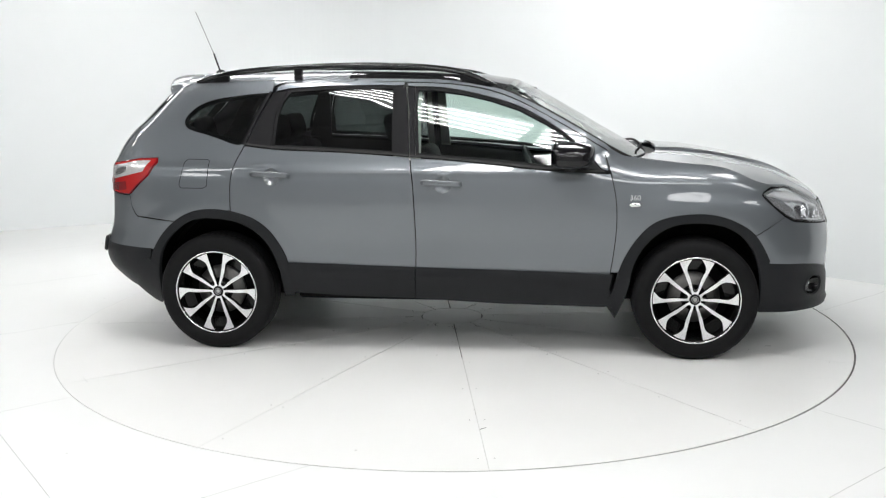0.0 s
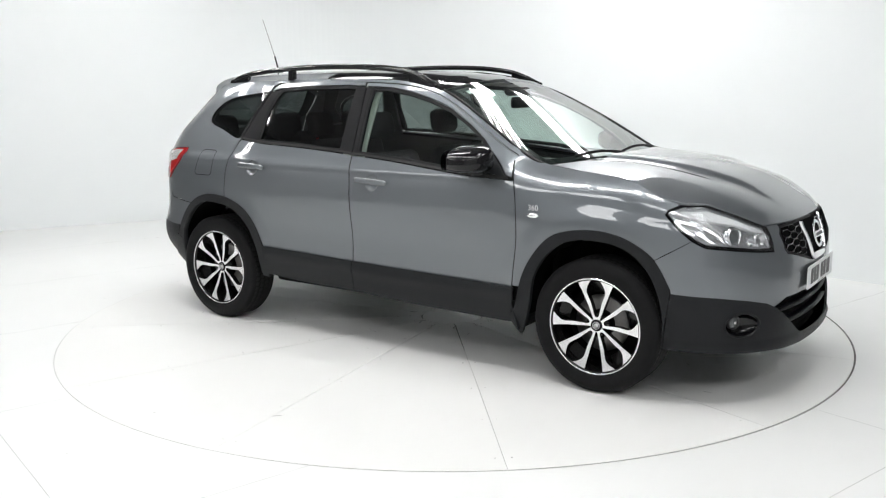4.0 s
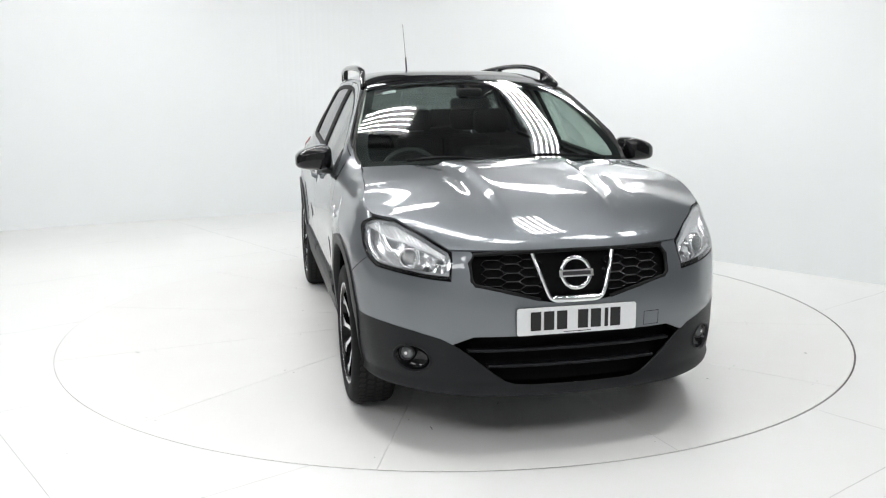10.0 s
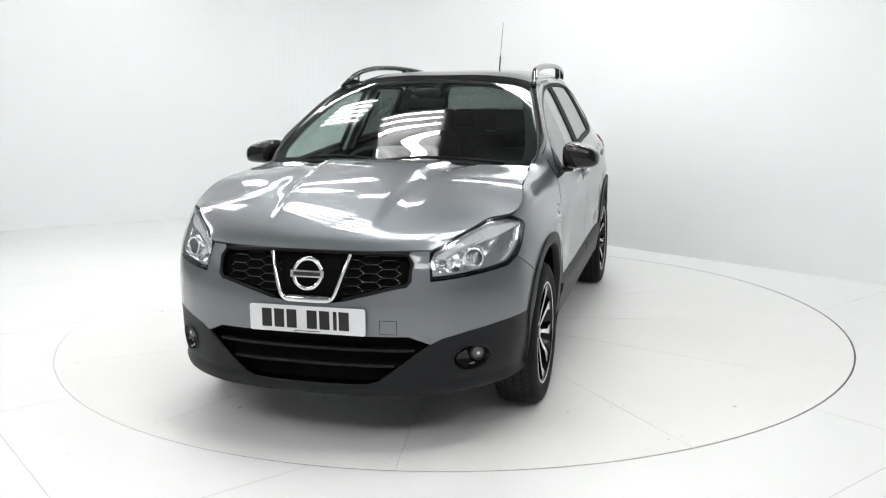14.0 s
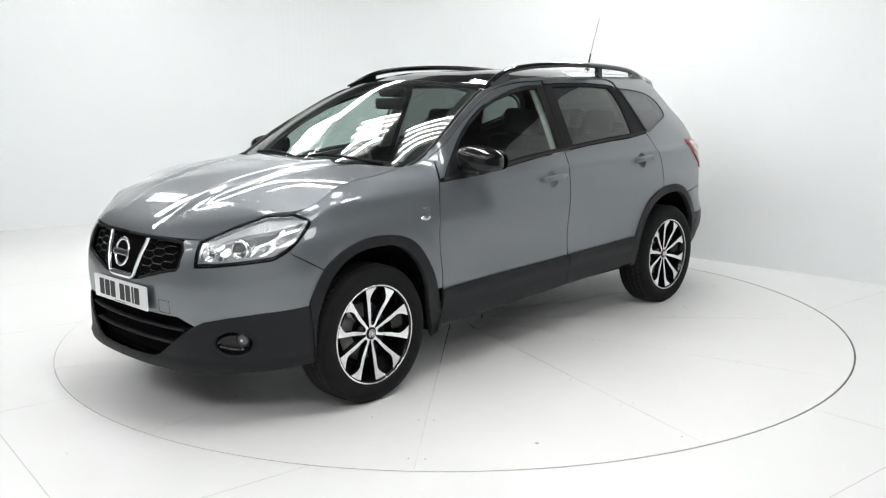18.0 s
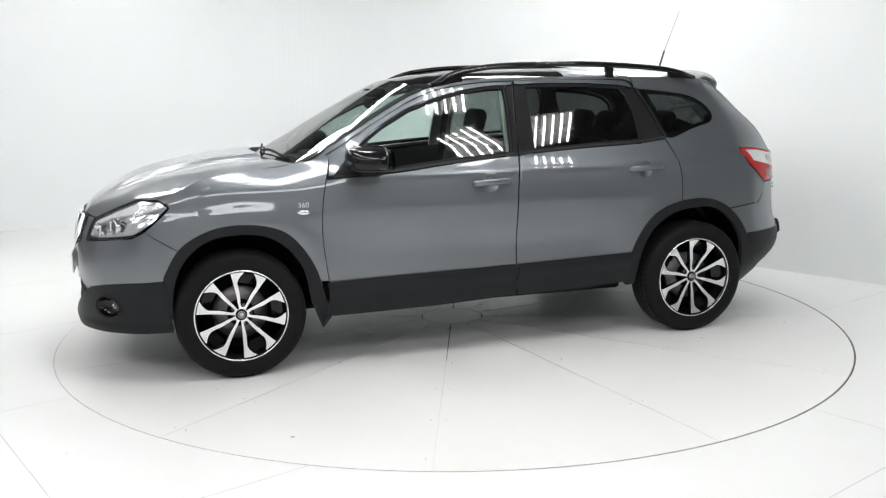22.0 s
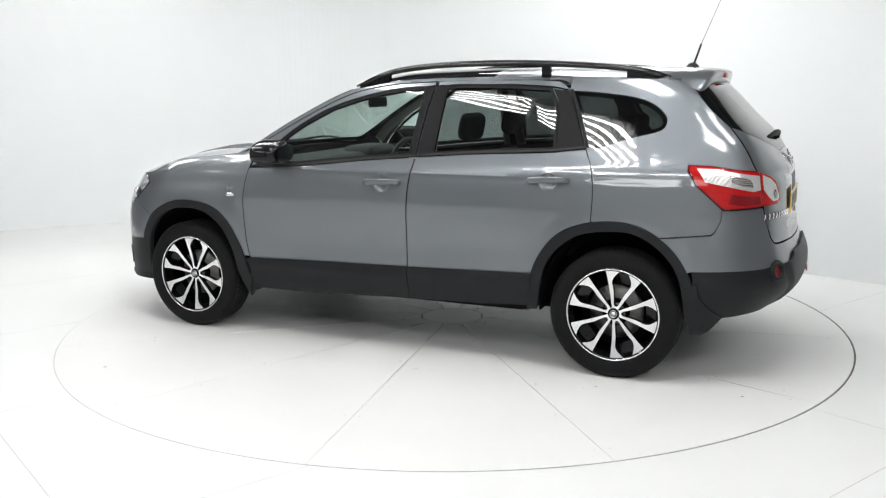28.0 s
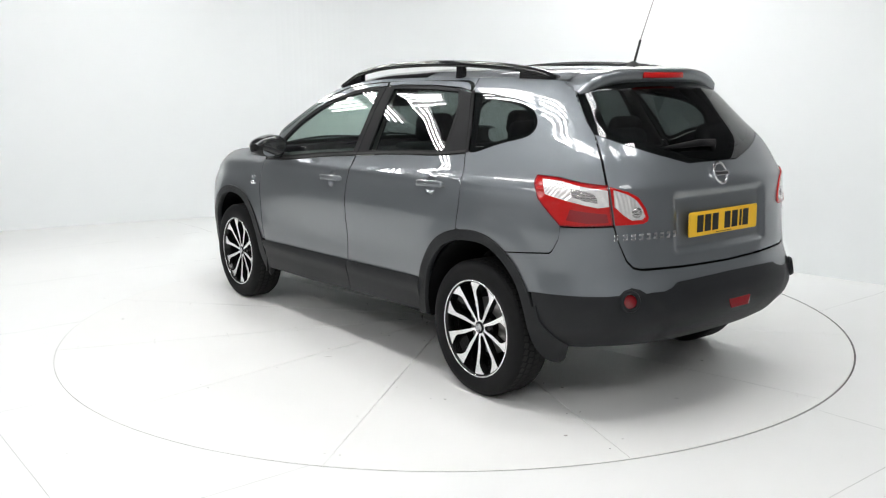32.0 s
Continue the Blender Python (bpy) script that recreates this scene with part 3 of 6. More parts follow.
def platform():
    """The turning disc with twelve radial joints and a small round hub."""
    disc = tagged(new("turntable"), "white painted round turntable with radial joints", "turntable")
    n = 12
    for k in range(n):
        a0, a1 = radians(9.7 + 30 * k), radians(9.7 + 30 * (k + 1))
        g = .0009
        inner, outer = .208, TABLE_R
        arc = np.linspace(a0 + g / outer, a1 - g / outer, 16)
        arc2 = np.linspace(a1 - .0032 / inner, a0 + .0032 / inner, 5)
        pts = [(outer * math.cos(t), outer * math.sin(t), 0) for t in arc] + [(inner * math.cos(t), inner * math.sin(t), 0) for t in arc2]
        m = len(pts)
        low = [(x, y, -.006) for x, y, _ in pts]
        mesh_part("platform_segment", pts + low, [tuple(range(m))] + [((i + 1) % m, i, m + i, m + (i + 1) % m) for i in range(m)], TABLE, disc, smooth=False)
    pts = [(.200 * math.cos(t), .200 * math.sin(t), 0) for t in np.linspace(0, 2 * math.pi, 49)[:-1]]
    m = len(pts)
    mesh_part("hub_cover", pts + [(x, y, -.006) for x, y, _ in pts], [tuple(range(m))] + [((i + 1) % m, i, m + i, m + (i + 1) % m) for i in range(m)], TABLE, disc, "round centre cover", smooth=False)
    bed = [(TABLE_R * math.cos(t), TABLE_R * math.sin(t)) for t in np.linspace(0, 2 * math.pi, 97)[:-1]]
    mesh_part("platform_bed", [(x, y, -.0065) for x, y in bed], [tuple(range(len(bed)))], WORN, disc, "cracked paint in the joints", smooth=False)
    # paired screw heads along the joints, ragged chips of paint round the hub
    rnd = random.Random(5)
    screws = bmesh.new()
    for k in range(n):
        a = radians(9.7 + 30 * k)
        for rr in (.28, .62, 1.05, 1.48, 1.92, 2.36):
            for o in (-.035, .035):
                if rnd.random() < .75:
                    x, y = rr * math.cos(a) - o * math.sin(a), rr * math.sin(a) + o * math.cos(a)
                    bmesh.ops.create_circle(screws, cap_ends=True, segments=7, radius=.0028 + .0015 * rnd.random(), matrix=Matrix.Translation((x, y, .0006)))
    part("screw_heads", screws, STEEL, disc, "small steel screw heads along the joints", smooth=False)["kind"] = "stuff"
    chips = bmesh.new()
    for k in range(46):
        kk, near = rnd.randrange(n), rnd.random() < .7
        a = radians(9.7 + 30 * kk) + (rnd.uniform(-.05, .05) if near else rnd.uniform(-.26, .26))
        rr = rnd.uniform(.22, .36) if near else rnd.uniform(.3, 2.3)
        ln, wd, turn = rnd.uniform(.006, .03), rnd.uniform(.0015, .004), a + rnd.uniform(-.9, .9)
        pts2 = [(-ln, 0), (-ln * .4, wd), (ln * .3, wd * .6), (ln, wd * .2), (ln * .4, -wd), (-ln * .3, -wd * .5)]
        vs = [chips.verts.new((rr * math.cos(a) + u * math.cos(turn) - v * math.sin(turn), rr * math.sin(a) + u * math.sin(turn) + v * math.cos(turn), .0008)) for u, v in pts2]
        chips.faces.new(vs)
    bmesh.ops.recalc_face_normals(chips, faces=chips.faces[:])
    part("paint_chips", chips, JOINT, disc, "dark chips in the white paint", smooth=False)["kind"] = "stuff"
    return disc


# ---- the car ----
CAR_X, CAR_Y = 0.078, -0.003
HEIGHT, BODY_BACK = 1.019, .014
ROOFLINE = [(.95, 1.15), (.753, 1.263), (.585, 1.355), (.419, 1.438), (.255, 1.497), (.091, 1.527), (-.072, 1.541), (-.5, 1.55), (-1.0, 1.548), (-1.4, 1.541), (-1.58, 1.53)]
SHUT_FRONT = [(.885, 1.135), (.917, 1.033), (.945, .906), (.953, .745), (.938, .582), (.913, .417), (.892, .316)]
SHUT_MID = [(-.255, 1.54), (-.228, 1.364), (-.207, 1.115), (-.184, .957), (-.173, .732), (-.172, .536), (-.181, .316)]
SHUT_REAR = [(-1.05, 1.478), (-1.12, 1.335), (-1.185, 1.182), (-1.222, 1.103), (-1.248, 1.008), (-1.252, .896), (-1.249, .82)]
BELT = [(.866, 1.035), (.575, 1.05), (.254, 1.081), (-.065, 1.109), (-.25, 1.122), (-.70, 1.150), (-.996, 1.162), (-1.185, 1.182)]
ARCH_F = [(.886, .324), (.927, .358), (.969, .490), (1.026, .621), (1.116, .736), (1.208, .790), (1.381, .816), (1.525, .799), (1.623, .758), (1.704, .697), (1.782, .565)]
ARCH_F_IN = [(.958, .225), (1.022, .392), (1.047, .524), (1.120, .655), (1.243, .747), (1.384, .768), (1.529, .750), (1.628, .693), (1.700, .60), (1.744, .434), (1.735, .27)]
ARCH_R = [(-.896, .325), (-.924, .526), (-.970, .630), (-1.047, .726), (-1.172, .795), (-1.346, .825), (-1.489, .808), (-1.620, .736), (-1.721, .621), (-1.776, .490), (-1.80, .34)]
ARCH_R_IN = [(-.95, .33), (-.988, .532), (-1.049, .645), (-1.174, .741), (-1.348, .774), (-1.491, .760), (-1.623, .671), (-1.700, .555), (-1.727, .392), (-1.735, .30)]
GLASS_F = [(.845, 1.062), (.80, 1.117), (.671, 1.232), (.572, 1.298), (.410, 1.381), (.249, 1.433), (.089, 1.470), (-.070, 1.492), (-.19, 1.497), (-.193, 1.424), (-.17, 1.127), (.257, 1.095), (.581, 1.062)]
GLASS_R = [(-.316, 1.500), (-.389, 1.505), (-.72, 1.502), (-.945, 1.487), (-.985, 1.430), (-1.01, 1.351), (-1.016, 1.174), (-.72, 1.162), (-.302, 1.137)]
GLASS_Q = [(-1.066, 1.472), (-1.19, 1.463), (-1.32, 1.449), (-1.42, 1.432), (-1.50, 1.403), (-1.56, 1.358), (-1.582, 1.318), (-1.572, 1.286), (-1.525, 1.262), (-1.37, 1.224), (-1.203, 1.188), (-1.170, 1.262), (-1.137, 1.335), (-1.10, 1.405)]


def line(pts, n=24):
    return [tuple(q) for q in curve(pts, n)]


def side_points(pts):
    return [on_side(x, z) for x, z in pts]


def between(pts, x):
    p = sorted(pts)
    return float(np.interp(x, [a for a, _ in p], [b for _, b in p]))


def round_hole(x, z, r=.048):
    return [(x + r * math.cos(a), z + r * .95 * math.sin(a)) for a in np.linspace(0, 2 * math.pi, 33)[:-1]]


def front_doors(car):
    for s in (1, -1):
        door = new("front_door")
        door.parent = car
        door["label"] = "grey metallic front door with black window frame"
        belt = [(x, z - .004) for x, z in line([(.90, 1.032)] + BELT[:4] + [(-.206, 1.117)], 16)]
        low = belt + line([(-.206, 1.112)] + SHUT_MID[3:], 14)[1:] + line([(.892, .316)] + SHUT_FRONT[1:-1][::-1], 16)

        sheet("door_skin", SIDE, side_points([(x, max(z, .40)) for x, z in low]), PAINT, door, s, holes=[side_points(round_hole(-.015, .968))], step=.026)
        # window frame in black, painted frame above it
        outer = shrink(GLASS_F, -.004)
        frame_ring = shrink(GLASS_F, .012)
        sheet("window_frame", SIDE, side_points(outer), PILLAR, door, s, holes=[side_points(frame_ring)], gap=0, lift=-.002, depth=.02, step=.03, label="black window frame")
        sheet("door_glass", SIDE, side_points(shrink(GLASS_F, .009)), GLASS_CLEAR, door, s, gap=0, lift=-.008, depth=0, step=.05, label="clear greenish front door glass")
        top = line(ROOFLINE[:8], 40)
        top = [(x - .016, z - .02) for x, z in top if -.23 < x - .016 < .93]
        up = [(x, z) for x, z in line(outer[1:9], 30)]
        strip = [(.888, 1.12)] + top + [(-.248, 1.528), (-.245, 1.505)] + up[::-1] + [(.868, 1.05), (.905, 1.04)]
        sheet("upper_frame", SIDE, side_points(strip), PAINT, door, s, step=.03, depth=.015)
        pil = [(-.197, 1.50), (-.246, 1.504), (-.226, 1.364), (-.208, 1.122), (-.174, 1.122), (-.197, 1.424)]
        sheet("pillar_trim", SIDE, side_points(pil), PILLAR, door, s, lift=-.001, step=.04, label="satin black pillar trim")
        seal = [(x, z) for x, z in line([(.88, 1.035)] + BELT[1:4] + [(-.205, 1.118)], 20)]
        sheet("window_seal", SIDE, side_points(seal + [(x, z + .012) for x, z in seal[::-1]]), SEAL, door, s, gap=0, lift=.003, depth=.008, step=.03, label="black rubber window seal")
        clad = [(.938, .482), (.713, .491), (.263, .500), (-.173, .507), (-.180, .322), (.3, .298), (.905, .288)]
        sheet("door_cladding", SIDE, side_points(clad), PLASTIC, door, s, lift=.010, depth=.02, step=.03, label="black plastic lower cladding",
              shape=lambda p, n: p + n * (.010 * float(smooth01(p[2], .425, .44) * (1 - smooth01(p[2], .478, .492)))))
        handle(door, s, -.020, .974, .118)


def rear_doors(car):
    for s in (1, -1):
        door = new("rear_door")
        door.parent = car
        door["label"] = "grey metallic rear door with dark privacy glass"
        belt = [(x, z - .004) for x, z in line([(-.208, 1.116)] + BELT[4:], 14)]
        arch = [q for q in line(ARCH_R, 60) if q[0] > -1.25]
        low = belt + line([(-1.185, 1.175)] + SHUT_REAR[3:], 12)[1:] + arch[::-1] + line([(-.181, .32)] + SHUT_MID[3:-1][::-1], 14)

        sheet("door_skin", SIDE, side_points([(x, max(z, .40)) for x, z in low]), PAINT, door, s, holes=[side_points(round_hole(-1.005, 1.008))], step=.026)
        outer = shrink(GLASS_R, -.004)
        sheet("window_frame", SIDE, side_points(outer), PILLAR, door, s, holes=[side_points(shrink(GLASS_R, .011))], gap=0, lift=-.002, depth=.02, step=.03, label="black window frame")
        sheet("door_glass", SIDE, side_points(shrink(GLASS_R, .008)), GLASS_DARK, door, s, gap=0, lift=-.008, depth=0, step=.05, label="dark privacy glass")
        strip = [(-.262, 1.508), (-.258, 1.530), (-.5, 1.536), (-.85, 1.532), (-.97, 1.527), (-1.012, 1.513), (-1.038, 1.488), (-1.028, 1.479), (-.985, 1.489), (-.95, 1.495), (-.72, 1.508), (-.389, 1.511), (-.316, 1.506)]
        sheet("upper_frame", SIDE, side_points(strip), PAINT, door, s, step=.03, depth=.015)
        pil = [(-.25, 1.504), (-.314, 1.506), (-.30, 1.132), (-.211, 1.124), (-.23, 1.364)]
        sheet("pillar_trim", SIDE, side_points(pil), PILLAR, door, s, lift=-.001, step=.04, label="satin black pillar trim")
        pil2 = [(-.952, 1.487), (-1.045, 1.474), (-1.118, 1.335), (-1.182, 1.186), (-1.02, 1.172), (-1.016, 1.345), (-.99, 1.43)]
        sheet("pillar_trim", SIDE, side_points(pil2), PILLAR, door, s, lift=-.001, step=.04, label="satin black pillar trim")
        seal = line([(-.212, 1.118)] + BELT[4:], 20)
        sheet("window_seal", SIDE, side_points(seal + [(x, z + .012) for x, z in seal[::-1]]), SEAL, door, s, gap=0, lift=.003, depth=.008, step=.03, label="black rubber window seal")
        clad = [(-.173, .508), (-.5, .516), (-.926, .528), (-.905, .345), (-.6, .33), (-.180, .322)]
        sheet("door_cladding", SIDE, side_points(clad), PLASTIC, door, s, lift=.010, depth=.02, step=.03, label="black plastic lower cladding",
              shape=lambda p, n: p + n * (.010 * float(smooth01(p[2], .44, .455) * (1 - smooth01(p[2], .49, .505)))))
        handle(door, s, -1.012, 1.015, .115)


def handle(door, s, x, z, half):
    p, n = cast((x, 3, z), (0, -1, 0))
    pts = []
    for k in np.linspace(-1, 1, 17):
        q, m = cast((x + k * half, 3, z + .004 * k * -1), (0, -1, 0))
        pts.append(q + m * (.012 + .022 * (1 - abs(k) ** 4)))
    bm = bmesh.new()
    rings = []
    for i, q in enumerate(pts):
        e = min(1, (1 - abs(i - 8) / 8.0) * 5 + .35)
        h, d = .0160 * e ** .5, .0095 * e ** .5
        rings.append([bm.verts.new((q[0], (q[1] + d * math.copysign(abs(math.sin(a)) ** .7, math.sin(a))) * s, q[2] + h * math.copysign(abs(math.cos(a)) ** .5, math.cos(a)))) for a in [2 * math.pi * t / 14 for t in range(14)]])
    for a, b in zip(rings, rings[1:]):
        for t in range(14):
            bm.faces.new((a[t], b[t], b[(t + 1) % 14], a[(t + 1) % 14]))
    bm.faces.new(rings[0])
    bm.faces.new(rings[-1])
    bmesh.ops.recalc_face_normals(bm, faces=bm.faces[:])
    ob = part("door_handle", bm, PAINT, door, "body-coloured pull handle")
    if x > -.5:
        q = pts[1]
        bm = lathe_bm([(0, .0125), (.006, .012), (.008, .009), (.008, 0)], 14)
        bmesh.ops.transform(bm, matrix=Matrix.Translation((q[0] + .012, q[1] * s, q[2])) @ Matrix.Diagonal((1, s, 1, 1)), verts=bm.verts[:])
        bmesh.ops.recalc_face_normals(bm, faces=bm.faces[:])
        part("lock_cylinder", bm, SILVER, ob, "small round lock")
    p, n = cast((x + .006, 3, z - .0065), (0, -1, 0))
    way = Vector((n[0], n[1] * s, n[2]))
    bm = lathe_bm([(0, -.0215), (.016, -.021), (.030, -.017), (.042, -.009), (.048, -.002), (.0525, -.0015)], 40)
    for v in bm.verts:
        v.co.z *= .95
    bmesh.ops.transform(bm, matrix=Matrix.Translation((p[0], p[1] * s, p[2])) @ way.to_track_quat("Y", "Z").to_matrix().to_4x4(), verts=bm.verts[:])
    bmesh.ops.recalc_face_normals(bm, faces=bm.faces[:])
    part("handle_bowl", bm, PAINT, door, "round recess behind the handle")


def number_badge(parent, text, place, size):
    """Raised chrome figures in the built-in font."""
    cu = bpy.data.curves.new("figures", "FONT")
    cu.body, cu.size, cu.align_x, cu.extrude, cu.space_character = text, size, "CENTER", .0025, 1.0
    tmp = bpy.data.objects.new("figures", cu)
    me = bpy.data.meshes.new_from_object(tmp)
    bpy.data.objects.remove(tmp)
    me.transform(place)
    me.materials.clear()
    me.materials.append(CHROME)
    ob = new("number_badge", me)
    ob.parent = parent
    ob["label"] = "small chrome number badge reading 360"


def fenders(car):
    for s in (1, -1):
        arch = [q for q in line(ARCH_F, 60) if .955 < q[0] < 1.704]
        up = line([(1.775, .964), (1.70, .987), (1.64, 1.016), (1.56, 1.047), (1.4, 1.073), (1.23, 1.088), (1.09, 1.104), (1.0, 1.130), (.93, 1.152), (.89, 1.150)], 30)
        pts = side_points([(1.704, .70), (1.862, .795), (1.80, .846), (1.748, .893), (1.732, .912), (1.741, .930), (1.79, .955)])
        pts += side_points(up) + side_points(line(SHUT_FRONT[:5] + [(.925, .488)], 16)) + side_points([(.967, .488)]) + side_points(arch)
        fender = sheet("front_fender", SIDE, pts, PAINT, car, s, gap=.0019, step=.022, label="grey metallic front wing")
        p, n = cast((1.05, 3, .864), (0, -1, 0))
        bm = lathe_bm([(.0, .012), (.010, .0115), (.022, .008), (.026, .002), (.027, -.004)], 24)
        for v in bm.verts:
            v.co.x *= 1.35
            v.co.z *= .55
        bmesh.ops.transform(bm, matrix=Matrix.Translation((p[0], p[1] * s, p[2])) @ Matrix.Diagonal((1, s, 1, 1)), verts=bm.verts[:])
        bmesh.ops.recalc_face_normals(bm, faces=bm.faces[:])
        part("side_repeater", bm, LAMP_SILVER, fender, "clear oval indicator lamp")
        p, n = cast((1.05, 3, .899), (0, -1, 0))
        number_badge(fender, "360", Matrix(((-s, 0, 0, p[0]), (0, 0, s, (p[1] + .001) * s), (0, 1, 0, p[2] - .0105), (0, 0, 0, 1))), .040)
        clad = line(ARCH_F, 44) + line(ARCH_F_IN, 44)[::-1]
        sheet("wheel_arch", SIDE, side_points(clad), PLASTIC, car, s, gap=0, lift=.009, depth=.035, step=.025, label="black plastic front wheel arch")
        clad = line(ARCH_R, 44) + line(ARCH_R_IN, 44)[::-1]
        sheet("wheel_arch", SIDE, side_points(clad), PLASTIC, car, s, gap=0, lift=.009, depth=.035, step=.025, label="black plastic rear wheel arch")
        # liners coloured near-black to give the wells a deep shade
        for cx, y0 in ((1.383, .52), (-1.383, .52)):
            bm = bmesh.new()
            prev = None
            for a in np.linspace(-.08, math.pi + .08, 30):
                r = .425
                wx, wz = cx + r * math.cos(a), .35 + r * math.sin(a) * 1.02
                lim = min(.868, float(on_side(wx, max(wz, .26))[1]) - .012)
                ring = [bm.verts.new((wx, s * y, wz)) for y in (y0, .66, lim)]
                if prev:
                    for k in range(2):
                        bm.faces.new((prev[k], ring[k], ring[k + 1], prev[k + 1]))
                prev = ring
            part("wheel_well", bm, DARK, car, "dark wheel well liner")
            bm = bmesh.new()
            vs = [bm.verts.new((cx + .405 * math.cos(a), s * y0, .35 + .41 * math.sin(a))) for a in np.linspace(-.08, math.pi + .08, 30)]
            bm.faces.new(vs)
            part("wheel_well", bm, DARK, car, "dark wheel well liner")


def quarter_panels(car):
    for s in (1, -1):
        shut = [on_rear(.490, 1.52), on_rear(.503, 1.494), on_rear(.556, 1.387), on_rear(.585, 1.289), on_rear(.636, 1.171), on_rear(.660, 1.077)]
        roof = line(ROOFLINE, 60)
        roof = [(-1.049, 1.5470)] + [q for q in roof if q[0] < -1.055]
        lamp_top = [on_side(-1.94, 1.088), on_side(-1.83, 1.106), on_side(-1.716, 1.110), on_side(-1.714, 1.080), on_side(-1.765, 1.011), on_side(-1.893, .898)]
        seam = [on_side(-1.888, .84), on_side(-1.862, .79), on_side(-1.845, .775), on_side(-1.60, .752)]
        arch = [q for q in line(ARCH_R, 60) if -1.60 < q[0] < -1.255]
        pts = side_points([(-1.049, 1.500)]) + side_points(roof) + shut + lamp_top + seam + side_points(arch[::-1]) + side_points(line(SHUT_REAR, 20)[::-1])
        qp = sheet("quarter_panel", TAIL_CHART, pts, PAINT, car, s, holes=[side_points(line(GLASS_Q + GLASS_Q[:1], 50)[:-1])], gap=.0018, step=.024, label="grey metallic rear quarter panel")
        sheet("quarter_glass", TAIL_CHART, side_points(line(GLASS_Q + GLASS_Q[:1], 50)[:-1]), GLASS_DARK, car, s, gap=.002, lift=-.004, depth=0, step=.05, label="dark fixed quarter window")
        sheet("glass_border", TAIL_CHART, side_points(line(GLASS_Q + GLASS_Q[:1], 50)[:-1]), PILLAR, car, s, holes=[side_points(shrink(line(GLASS_Q + GLASS_Q[:1], 50)[:-1], .022))], gap=.002, lift=-.007, depth=0, step=.03, label="black border of the quarter window")
        strip = line(SHUT_REAR[:3], 14)
        strip = [(x - .0015, z) for x, z in strip] + [(x - .017, z + .004) for x, z in strip[::-1]]
        sheet("pillar_trim", SIDE, side_points(strip), PILLAR, car, s, gap=0, lift=.0025, depth=.004, step=.03, label="satin black pillar strip before the quarter window")
        ring = [on_side(-1.52, 1.105), on_side(-1.40, 1.103), on_side(-1.385, 1.095), on_side(-1.39, .955), on_side(-1.415, .942), on_side(-1.55, .942), on_side(-1.565, .958), on_side(-1.54, 1.09)]
        if s < 0:
            flat = [SIDE.flat(q) for q in ring]
            sheet("fuel_flap_gap", SIDE, ring, DARK, car, s, holes=[side_points(shrink(flat, .0035))], gap=0, lift=.0012, depth=0, step=.02, label="thin dark joint round the fuel flap")


def bonnet(car):
    edge = curve([on_front(.510, .851), on_front(.56, .880), on_front(.607, .908), on_front(.66, .936), on_front(.700, .957), on_side(1.80, .965), (1.70, .76, .987), (1.56, .775, 1.047), (1.4, .772, 1.073), (1.23, .745, 1.088), (1.075, .705, 1.106)], 60)
    for k in range(60):
        if edge[k, 0] < 1.92:
            edge[k] = on_side(edge[k, 0], edge[k, 2])
    mid = curve([(2.180, 0, .848), (2.15, 0, .885), (2.055, 0, .945), (1.865, 0, 1.026), (1.686, 0, 1.070), (1.508, 0, 1.101), (1.33, 0, 1.120), (1.225, 0, 1.124)], 60)
    g = []
    for k in range(60):
        row = []
        e, m = edge[k], mid[k]
        for q in np.linspace(-1, 1, 121):
            w = abs(q) ** 2.8
            x, y, z = m[0] + (e[0] - m[0]) * w, e[1] * q, m[2] + (e[2] - m[2]) * w
            s = k / 59.0
            ridge = .215 + .07 * s + .05 * float(smooth01(s, .8, 1))
            up = .015 * smooth01(s, .10, .38) * (1 - smooth01(abs(y), ridge - .01, ridge + .045 - .02 * s))
            dip = -.009 * smooth01(s, .15, .6) * math.exp(-((abs(y) - ridge - .075) / .05) ** 2)
            row.append((x, y, z + float(up + dip)))
        g.append(row)
    g = np.array(g)[::-1][:, ::-1]
    grid_part("bonnet", g, PAINT, car, "grey metallic bonnet with raised centre", thick=.014)


